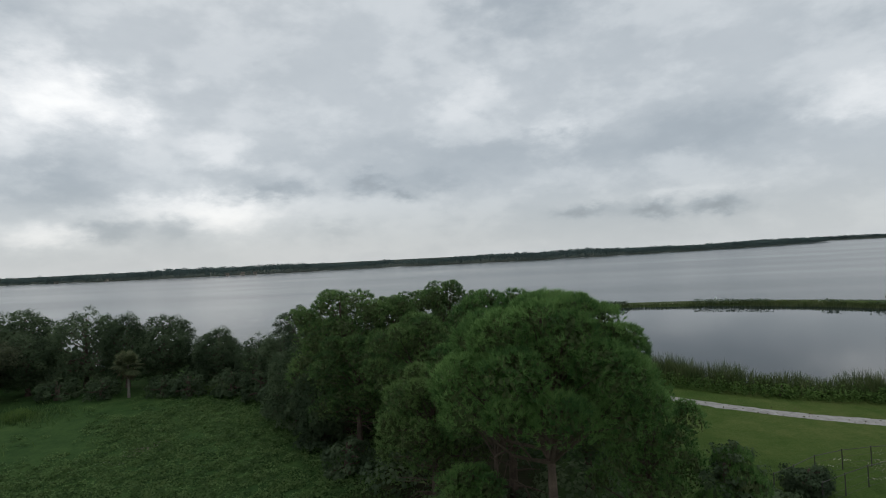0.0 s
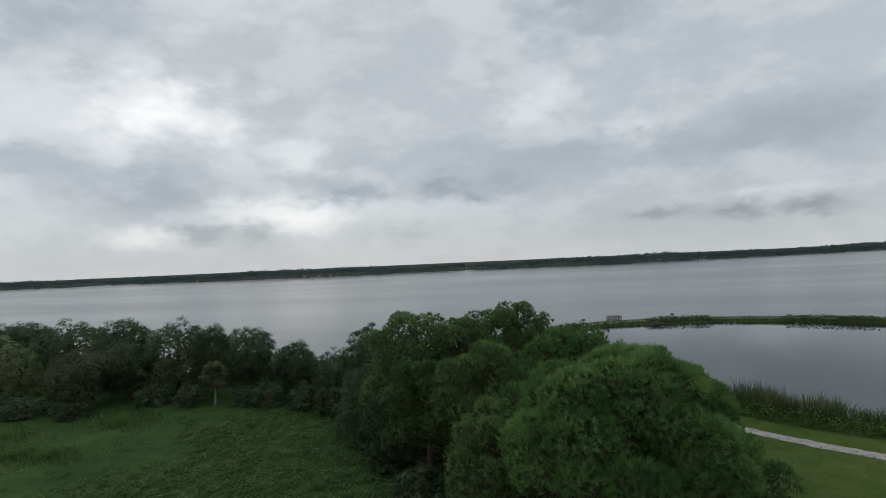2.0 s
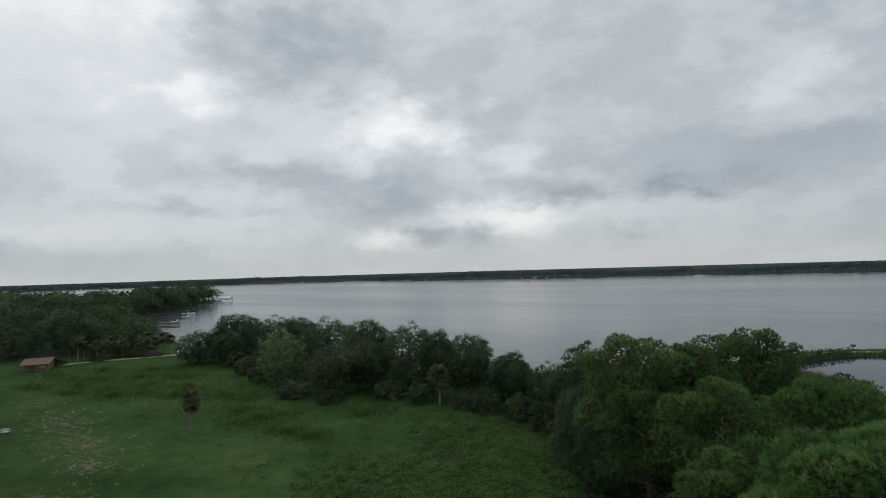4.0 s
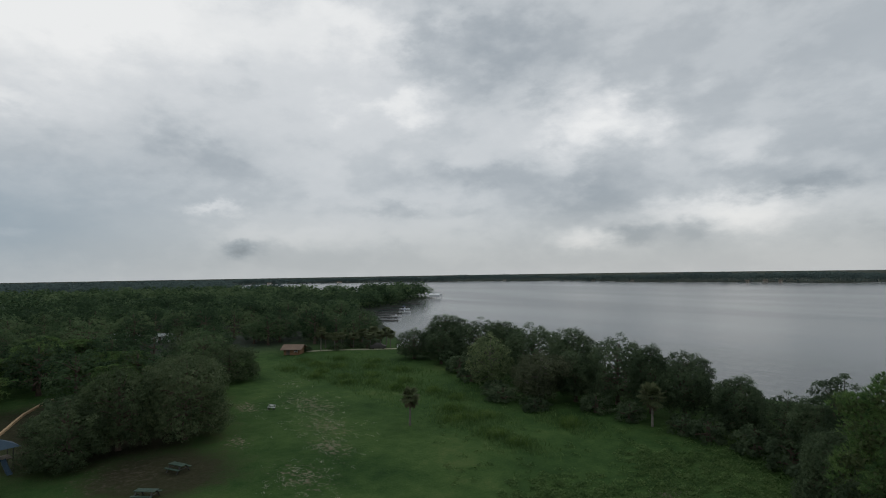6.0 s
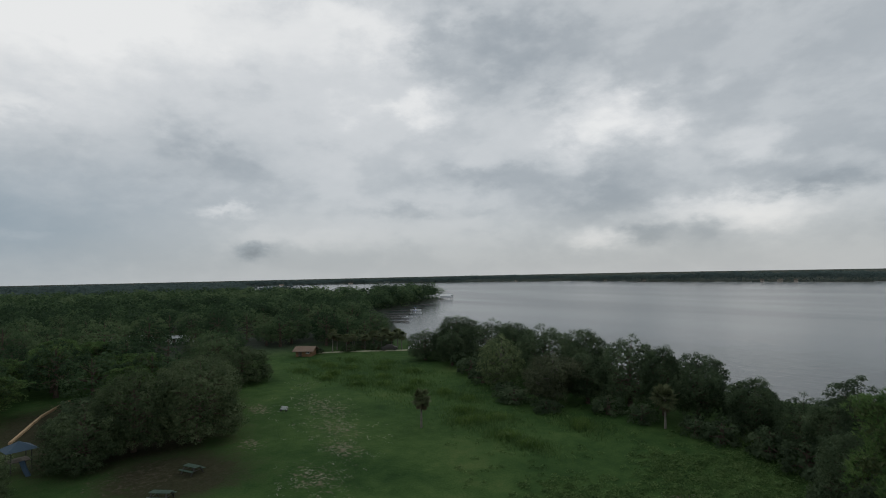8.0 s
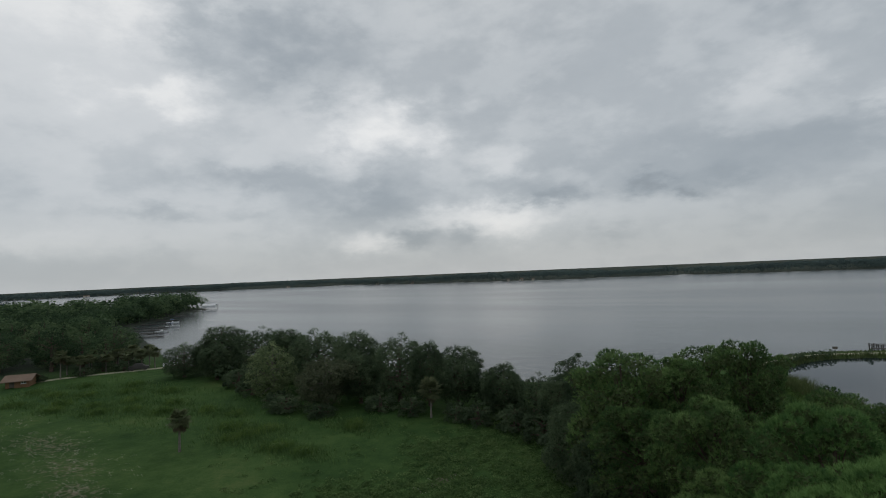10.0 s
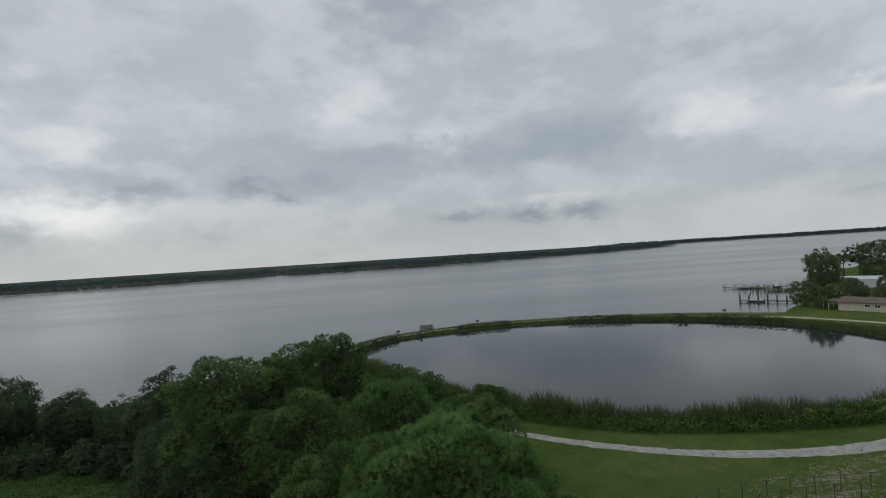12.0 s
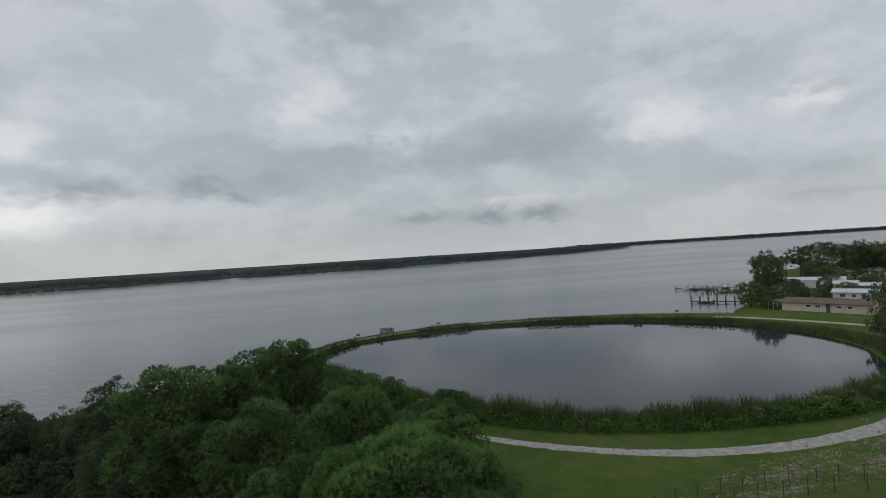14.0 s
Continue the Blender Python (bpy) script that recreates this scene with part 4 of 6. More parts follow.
# ---- woodland: single trees near, one sheet of canopy beyond ----
wood = [make_oak(50 + i, "wood_leaf", 10.0, 9.6, 0.2, 85, 1.8, 26, 0.4, "bush" if i % 2 else "round", "woodland_tree", 1000) for i in range(3)]
OPEN = np.array([(-145, 40), (-128, 72), (-100, 66), (-20, 60), (0, 20), (-50, -6), (-60, 2), (-80, 16), (-112, 27)], float)
r = np.random.default_rng(5)
placed = []
while len(placed) < 118:
    a, d = radians(r.uniform(-112, -58)), math.sqrt(r.uniform(95 ** 2, 225 ** 2))
    p = np.array((math.sin(a) * d, math.cos(a) * d))
    q = (np.array([p[0]]), np.array([p[1]]))
    if inside(OPEN, *q)[0] or edge_distance(OPEN, *q)[0] < 5 or inside(LAKE, *q)[0] or edge_distance(LAKE, *q)[0] < 9:
        continue
    if math.hypot(p[0] + 150, p[1] - 18) < 16 or math.hypot(p[0] + 138, p[1] - 50) < 11:
        continue
    if any((p[0] - u) ** 2 + (p[1] - v) ** 2 < 36 for u, v in placed):
        continue
    placed.append(tuple(p))
for i, (x, y) in enumerate(placed):
    s = r.uniform(0.85, 1.25)
    make = plant if i < 3 else plant_copy
    ob = make(wood[i % 3], x, y, 0, s * r.uniform(0.95, 1.15), s * r.uniform(0.75, 1.0), r.uniform(0, 360))
    tagged(ob, "dull green broadleaf tree in dense woodland", "tree", "woodland trees")


def canopy(name, centres, heights, width, leaves, size, mat, seed, label, spread=1.0):
    """Far tree crowns as one sheet of loose leaf masses."""
    q = np.random.default_rng(seed)
    n = len(centres)
    c = np.repeat(np.column_stack([centres, heights * 0.5]), leaves, 0)
    d = sphere_points(n * leaves, q)
    d[:, 2] = np.where(q.random(len(d)) < 0.8, np.abs(d[:, 2]), d[:, 2])
    rad = np.column_stack([np.repeat(width, leaves) * 0.5, np.repeat(width, leaves) * 0.5, np.repeat(heights, leaves) * 0.5])
    p = c + d * rad * q.uniform(0.75, 1.05, (len(d), 1))
    v, f = cards(p, d + np.array([0, 0, 0.4]), size, size * 0.8, q)
    data = toned(mesh_data(name, v, f, MAT[mat]), np.repeat(q.uniform(-0.42, 0.22, n) * spread, leaves * 4))
    ob = new(name, data)
    return tagged(ob, label, "woods", kind="stuff")


def scatter_land(n, az0, az1, d0, d1, seed, margin=4):
    q = np.random.default_rng(seed)
    a, d = np.radians(q.uniform(az0, az1, n)), np.sqrt(q.uniform(d0 ** 2, d1 ** 2, n))
    x, y = np.sin(a) * d, np.cos(a) * d
    ok = ~inside(LAKE, x, y) & (edge_distance(LAKE, x, y) > margin)
    return np.column_stack([x[ok], y[ok]])


c = scatter_land(760, -116, -55, 212, 370, 61, 11)
canopy("woodland_canopy", c, rng.uniform(4.5, 11.0, len(c)), rng.uniform(8, 14, len(c)), 150, 1.1, "wood_leaf", 62, "rolling dull green canopy of dense woodland")
c = scatter_land(1300, -116, -55, 360, 640, 65, 9)
canopy("woodland_canopy_beyond", c, rng.uniform(5, 12, len(c)), rng.uniform(9, 16, len(c)), 55, 2.0, "wood_leaf", 66, "dull green woodland canopy beyond the nearer trees")
c = scatter_land(3200, -116, -55, 600, 1500, 63)
canopy("woodland_canopy_far", c, rng.uniform(8, 13, len(c)), rng.uniform(10, 18, len(c)), 17, 4.2, "hazed_far_wood", 64, "distant dull green woodland canopy", 0.4)


# far shore: rows of trees along the water's edge
def shore_rows(line, spacing, rows, seed):
    q = np.random.default_rng(seed)
    out = []
    for (x0, y0), (x1, y1) in zip(line[:-1], line[1:]):
        L = math.hypot(x1 - x0, y1 - y0)
        nx_, ny_ = (y0 - y1) / L, (x1 - x0) / L
        for k in range(int(L / spacing)):
            t = (k + q.random()) * spacing / L
            for j in range(rows):
                o = -7 + j * (14 + 6 * j) + q.uniform(0, 10 + 8 * j)
                out.append((x0 + (x1 - x0) * t + nx_ * o, y0 + (y1 - y0) * t + ny_ * o))
    return np.array(out)


c = shore_rows([(-1330, 290), (-1300, 380), (-1212, 617), (-848, 848), (-446, 805), (-283, 823), (-141, 885), (107, 873), (259, 966), (528, 1133), (917, 1490), (930, 1560), (1000, 2000)], 8.0, 4, 71)
canopy("far_shore_woods", c, 12.0 + 1.7 * np.sin(c[:, 0] * 0.011) + 1.2 * np.sin(c[:, 0] * 0.037 + 1) + 0.8 * np.sin(c[:, 0] * 0.11) + rng.uniform(-1.4, 1.6, len(c)), rng.uniform(12, 18, len(c)), 70, 2.4, "hazed_far_wood", 72, "dark wooded shore across the lake", 0.3)
c = shore_rows([(1000, 2000), (1253, 1990), (1575, 1880), (2145, 1800), (2600, 1700), (2600, 900)], 11.0, 3, 73)
canopy("farthest_shore_woods", c, rng.uniform(13, 17.5, len(c)), rng.uniform(14, 24, len(c)), 110, 3.0, "hazed_far_wood", 74, "faint wooded shore at the far end of the lake", 0.3)
line = [(-342, 222), (-322, 199), (-298, 173), (-262, 137), (-222, 117), (-197, 107), (-162, 91), (-140, 80)]
c = np.concatenate([shore_rows(line, 4.0, 2, 75), shore_rows(line[::-1], 4.0, 2, 76)])
c = c[~inside(LAKE, c[:, 0], c[:, 1]) & (edge_distance(LAKE, c[:, 0], c[:, 1]) > 7)]
canopy("shore_woods", c, rng.uniform(4.5, 8, len(c)), rng.uniform(6, 9, len(c)), 90, 0.9, "wood_leaf", 76, "trees crowding the lake shore beside the docks")
c = scatter_land(330, -64, -52, 300, 445, 77, 2)
canopy("point_woods", c, rng.uniform(7, 15, len(c)), rng.uniform(8, 13, len(c)), 110, 1.3, "wood_leaf", 78, "dark trees on the wooded point")
c = scatter_land(900, 42, 75, 285, 700, 79, 6)
canopy("east_woods", c, rng.uniform(8, 13, len(c)), rng.uniform(8, 13, len(c)), 60, 1.5, "wood_leaf", 80, "dull green trees behind the lakeside homes")

q = np.random.default_rng(81)
c = np.column_stack([np.linspace(-112, -16, 44) + q.normal(0, 1.5, 44), 72 + q.normal(0, 3.0, 44)])
c[:, 1] -= np.clip((c[:, 0] + 34) * 0.45, 0, 8)
canopy("shore_thicket", c, q.uniform(3, 5, 44), q.uniform(5, 7, 44), 200, 0.55, "oak", 82, "dark thicket between the oaks and the lake")
c = np.array([(-2.0, 45.5), (-7, 46), (3, 53), (-11, 55), (-16, 58), (4.5, 46), (-6, 33.5), (-2, 38.5), (3.5, 36.5), (-12, 50.5), (-5, 51), (0.5, 57), (6.5, 31.5), (1.0, 27.5), (4.4, 28.5), (-1.6, 28.0)])
canopy("pine_understory", c, q.uniform(2.4, 4.2, len(c)), q.uniform(3.5, 5, len(c)), 380, 0.34, "oak", 83, "dark brush under the pines")

# ---- water plants ----


def blades(centres, height, width, seed, lean=0.22):
    """Bent grass blades, two segments each. Returns verts, quads."""
    q = np.random.default_rng(seed)
    n = len(centres)
    h = height * q.uniform(0.6, 1.15, n)
    a = q.uniform(0, 2 * math.pi, n)
    s = np.column_stack([np.cos(a), np.sin(a), np.zeros(n)]) * width / 2
    b = np.column_stack([q.normal(0, lean, n), q.normal(0, lean, n), np.zeros(n)]) * h[:, None]
    up = np.column_stack([np.zeros(n), np.zeros(n), h])
    v = np.stack([centres - s, centres + s, centres + up * 0.55 + b * 0.3 + s * 0.8, centres + up * 0.55 + b * 0.3 - s * 0.8,
                  centres + up + b + s * 0.12, centres + up + b - s * 0.12], 1).reshape(-1, 3)
    i = np.arange(n)[:, None] * 6
    return v, np.concatenate([i + np.array([[0, 1, 2, 3]]), i + np.array([[3, 2, 4, 5]])])


def along(line, n, lo, hi, seed, closed=False):
    """Random places beside a line, from lo to hi metres to its left."""
    q = np.random.default_rng(seed)
    pts = np.asarray(line, float)
    seg = np.diff(pts, axis=0)
    L = np.hypot(seg[:, 0], seg[:, 1])
    cum = np.concatenate([[0], np.cumsum(L)])
    t = q.uniform(0, cum[-1], n)
    k = np.clip(np.searchsorted(cum, t) - 1, 0, len(seg) - 1)
    f = ((t - cum[k]) / L[k])[:, None]
    d = seg[k] / L[k][:, None]
    off = q.uniform(lo, hi, n)[:, None]
    p = pts[k] + seg[k] * f + np.column_stack([-d[:, 1], d[:, 0]]) * off
    return np.column_stack([p, ground_height(p[:, 0], p[:, 1])])


REED_LINE = smooth_poly([(-2.5, 104), (1.5, 92), (7.5, 80), (13.5, 71), (19.5, 63), (25, 58.2), (31, 54.8), (40, 52.5), (48, 51.6), (57, 51.2), (67, 53.5), (77, 59.5), (86, 69)], 2, closed=False)
ragged = along(REED_LINE, 22000, -2.6, 0.9, 91)
ragged = ragged[np.sin(ragged[:, 0] * 0.9) * np.sin(ragged[:, 1] * 0.7) + 0.6 * np.sin(ragged[:, 0] * 2.3) > -1.05]
lift = 1 + 0.22 * np.sin(ragged[:, 0] * 0.33 + 0.8) + 0.15 * np.sin(ragged[:, 0] * 1.3)
v, f = blades(ragged, 1.9 * lift, 0.06, 92)
reeds = new("pond_reeds", mesh_data("pond_reeds", v, f, MAT["reed"]))
tagged(reeds, "tall green reeds along the edge of the pond", "reeds", kind="stuff")
low = along(REED_LINE, 22000, -4.6, -1.6, 93)
v, f = cards(low + np.column_stack([np.zeros(len(low)), np.zeros(len(low)), np.abs(rng.normal(0, 0.5, len(low))) + 0.1]), np.tile([0, 0, 1.0], (len(low), 1)), 0.29, 0.18, rng)
tagged(new("bank_weeds", mesh_data("bank_weeds", v, f, MAT["shrub"])), "leafy bright green weeds in front of the reeds", "weeds", kind="stuff")
DAM_LINE = smooth_poly([(-3.5, 110), (-1.2, 116.5), (2, 123), (6.2, 128), (15.7, 132.4), (30.9, 136.1), (45.8, 134.5), (59.7, 130.1), (71.9, 123.3), (82.1, 114.7), (89, 104.4), (92, 92), (91, 79)], 2, closed=False)
fringe = along(DAM_LINE, 9000, -0.6, 2.2, 94)
v, f = blades(fringe, 0.7, 0.10, 95)
tagged(new("dam_reeds", mesh_data("dam_reeds", v, f, MAT["reed"])), "low reeds on the pond side of the dam", "reeds", kind="stuff")
bank_line = smooth_poly([(59.7, 130.1), (71.9, 123.3), (82.1, 114.7), (89, 104.4), (92, 92), (91, 79), (86, 69)], 2, closed=False)
tall = along(bank_line, 11000, -1.0, 5.0, 294)
v, f = blades(tall, 0.75, 0.10, 295)
tagged(new("bank_reeds", mesh_data("bank_reeds", v, f, MAT["reed"])), "dull green reeds on the bank below the cream house", "reeds", kind="stuff")
bushy = along(DAM_LINE, 5200, 0.2, 2.4, 96)
bushy = bushy[np.sin(bushy[:, 0] * 0.23 + 1) + 0.7 * np.sin(bushy[:, 0] * 0.61) > 0.0]
v, f = cards(bushy + np.column_stack([np.zeros(len(bushy)), np.zeros(len(bushy)), rng.uniform(0.1, 1.3, len(bushy))]), np.tile([0, 0, 1.0], (len(bushy), 1)), 0.55, 0.35, rng)
tagged(new("dam_scrub", mesh_data("dam_scrub", v, f, MAT["oak"])), "dark scrub growing along the dam", "scrub", kind="stuff")
OUTER = smooth_poly([(101, 118.5), (91, 125.8), (78.6, 133.3), (64.5, 138.8), (49, 142.3), (33.4, 144.3), (15.4, 140.3), (2.5, 133), (-5, 123.5), (-14, 108)], 2, closed=False)
edge = along(OUTER, 5000, -0.3, 1.6, 97)
v, f = blades(edge, 0.26, 0.10, 98)
tagged(new("lake_reeds", mesh_data("lake_reeds", v, f, MAT["reed"])), "short reeds on the lake side of the dam", "reeds", kind="stuff")
marsh = rng.normal(0, 1, (500, 2)) * (6, 2.2) + (139, 163)
v, f = blades(np.column_stack([marsh, np.full(500, WATER)]), 0.9, 0.14, 99)
tagged(new("marsh_reeds", mesh_data("marsh_reeds", v, f, MAT["reed"])), "patch of pale reeds in shallow lake water", "reeds", kind="stuff")

# ---- field: weeds, tussocks and pale flecks ----
mx_, my_ = rng.uniform(-64, -3, 13000), rng.uniform(18, 62, 13000)
thick = np.clip((mx_ + 39 + 2.5 * np.sin(my_ * 0.4)) / 7, 0.05, 1.0) * (0.8 + 0.2 * np.sin(mx_ * 0.55 + 2 * np.sin(my_ * 0.41)))
keep = (my_ > 24 - 0.45 * (mx_ + 30)) & (rng.random(13000) < thick * 0.85)
mounds = np.column_stack([mx_, my_])[keep]
tall_m = rng.uniform(0.1, 0.42, len(mounds))
leaf = np.repeat(np.column_stack([mounds, tall_m]), 22, 0)
ang, off = rng.uniform(0, 6.283, len(leaf)), np.sqrt(rng.random(len(leaf)))
wx, wy = leaf[:, 0] + np.cos(ang) * off * 0.5, leaf[:, 1] + np.sin(ang) * off * 0.5
wz = ground_height(wx, wy) + 0.04 + leaf[:, 2] * (1 - off ** 2) * rng.uniform(0.6, 1.1, len(leaf))
outward = np.column_stack([np.cos(ang) * off * 0.7, np.sin(ang) * off * 0.7, np.ones(len(leaf))])
v, f = cards(np.column_stack([wx, wy, wz]), outward, 0.2, 0.14, rng)
carpet = toned(mesh_data("field_weeds", v, f, MAT["weed"]), np.repeat(rng.uniform(-0.25, 0.25, len(mounds)), 22 * 4))
tagged(new("field_weeds", carpet), "low leafy weeds carpeting the rough field", "weeds", kind="stuff")


def tussock(seed, width=3.0, height=1.0):
    q = np.random.default_rng(seed)
    ob = new("tussock")
    p = q.normal(0, 0.4, (380, 2)) * width * 0.7
    p = np.column_stack([p, np.zeros(380)])
    v_, f_ = blades(p, height, 0.05, seed + 1, 0.3)
    tagged(part("grass", mesh_data("grass", v_, f_, MAT["shrub"]), ob), kind="stuff")
    c = np.column_stack([q.normal(0, 0.28, (300, 2)) * width * 0.55, q.uniform(0.05, 0.75, 300) * height])
    v_, f_ = cards(c, np.tile([0, 0, 1.0], (300, 1)), 0.28, 0.18, q)
    tagged(part("foliage", mesh_data("foliage", v_, f_, MAT["weed"]), ob), kind="stuff")
    return ob


tuss = plant(tussock(101), -105.1, 41.4)
tagged(tuss, "clump of coarse green weeds in the grass", "grass clump", "clumps of weeds in the field")
CLUMPS = [(-97.8, 43.2), (-88.6, 44.7), (-82, 45.7), (-109.2, 47), (-59.7, 41.8), (-59, 44.1), (-58.8, 46.9), (-51.3, 42.1), (-48.5, 52.2), (-47.2, 42.4), (-95.2, 48), (-64.3, 45.1), (-50, 54), (-101, 38.5), (-114, 44),
          (-92, 41), (-118, 51), (-86, 50), (-112, 37), (-104, 52), (-76, 49.5), (-122, 44), (-110, 56), (-96, 55), (-70, 50)]
for i, (x, y) in enumerate(CLUMPS):
    plant_copy(tuss, x, y, 0, 0.7 + 0.1 * (i % 4), 0.75 + 0.12 * (i % 3), (x * 37) % 360)
rough = np.concatenate([np.column_stack([rng.normal(x, 2.6, 420), rng.normal(y, 1.3, 420)]) for x, y in CLUMPS] + [np.column_stack([rng.uniform(-125, -70, 2500), rng.uniform(38, 60, 2500)])])
rough = rough[rough[:, 1] < 62]
v, f = blades(np.column_stack([rough, ground_height(rough[:, 0], rough[:, 1])]), 0.5, 0.1, 107, 0.5)
tagged(new("rough_grass", mesh_data("rough_grass", v, f, MAT["weed"])), "patches of taller rough grass in the field", "grass", kind="stuff")
fl = []
for x, y, rx, ry, amount in WORN:
    if (x, y) in ((-63, 4), (-68, 16), (-102, -3), (-84.7, 21.4)):
        continue
    k = int(rx * ry * amount * (18.0 if x < -40 else 46.0))
    tuft = np.column_stack([rng.normal(x, rx * 0.55, k // 9 + 1), rng.normal(y, ry * 0.55, k // 9 + 1)])
    fl.append(tuft[rng.integers(0, len(tuft), k)] + rng.normal(0, 0.22, (k, 2)) * (1.5, 0.8))
fl = np.concatenate(fl)
v, f = cards(np.column_stack([fl, ground_height(fl[:, 0], fl[:, 1]) + 0.05]), np.tile([0, 0, 1.0], (len(fl), 1)), 0.13, 0.05, rng)
tagged(new("pale_flecks", mesh_data("pale_flecks", v, f, MAT["white_petal"])), "scattered pale shell and dry leaves on worn grass", "debris", kind="stuff")
bank = make_oak(103, "shrub", 2.6, 1.7, 0.0, 24, 0.9, 40, 0.24, "bush", "bank_shrub", 500)
tagged(plant(bank, 43.5, 49.6), "rounded light green shrub beside the reeds", "shrub", "shrubs on the pond bank")
for x, y, s in [(36, 50.4, 0.8), (48.5, 49.0, 1.1), (52, 48.8, 1.3), (56, 49.1, 1.2), (60, 50, 1.3), (46, 49.5, 0.9), (28, 53.2, 0.7), (64, 51.2, 1.4), (17, 62, 0.9), (11.5, 67, 1.3), (69, 53.5, 1.3), (8.5, 71, 1.6), (5.5, 77, 1.5), (13, 63.5, 1.1)]:
    plant_copy(bank, x, y, 0, s * 1.1, s, (x * 53) % 360)
dark_bush = plant(make_oak(104, "oak", 3.2, 1.9, 0.0, 34, 0.9, 70, 0.16, "bush", "shrub"), 18.2, 32.3)
tagged(dark_bush, "dark green shrub beside the wire fence", "shrub")
plant_copy(dark_bush, 14.5, 30.5, 0, 1.3, 0.9, 90)

leaner = plant(make_oak(121, "oak", 3.2, 7.2, 1.6, 34, 0.9, 60, 0.15, "open", "slender_tree", 90), 9.6, 22.4, 0, 1.0, 1.0, 35)
tagged(leaner, "slim dark tree with drooping tiers of leaves", "tree")
brush = plant(make_oak(122, "grey_tree", 3.4, 2.2, 0.0, 30, 0.9, 50, 0.11, "bush", "brush", 400), 11.6, 25.6)
tagged(brush, "grey-brown twiggy brush at the edge of the lawn", "shrub")

# ---- wire fence ----


def wire_fence(line, height=1.25):
    ob = thing("wire_fence", 0, 0, 0, 0, "dark wire fence with slim metal posts", "fence", "fences round the enclosure")
    post = Shape().tube([(0, 0, -0.2), (0, 0, height + 0.08)], [0.035, 0.03], 7).data("post", MAT["dark_metal"])
    pts = np.array(line, float)
    z = ground_height(pts[:, 0], pts[:, 1])
    for (x, y), g in zip(pts, z):
        p = part("post", post, ob)
        p.location = (x, y, g)
    for i in range(len(pts) - 1):
        a, b = (*pts[i], z[i]), (*pts[i + 1], z[i + 1])
        for h, q, nm in ((height, 0.02, "top_rail"), (height * 0.66, 0.006, "wire"), (height * 0.33, 0.006, "wire"), (0.08, 0.006, "wire")):
            part(nm, Shape().tube([(a[0], a[1], a[2] + h), (b[0], b[1], b[2] + h)], [q, q], 5).data(nm, MAT["dark_metal"]), ob)
    return ob


wire_fence([(16.3, 32.3), (18, 33.4), (20.1, 34.9), (22.3, 35.8), (24.4, 36.3), (26.5, 36.6), (28.6, 36.7), (30.4, 36.5), (32.3, 36.3), (34.3, 36.1), (36.6, 35.8), (38.5, 35.6), (40.3, 35.0), (42.3, 34.4), (44.5, 33.6), (46.5, 32.6)])
wire_fence([(18.2, 31), (20.1, 32.1), (22.1, 33.2), (24.2, 34.1), (26.4, 34.7), (28.4, 35.0), (30.4, 35.0), (32.5, 34.8), (34.4, 34.5), (36.5, 34.2), (38.9, 33.6), (41, 32.9), (43, 32.0)])

# ---- buildings ----


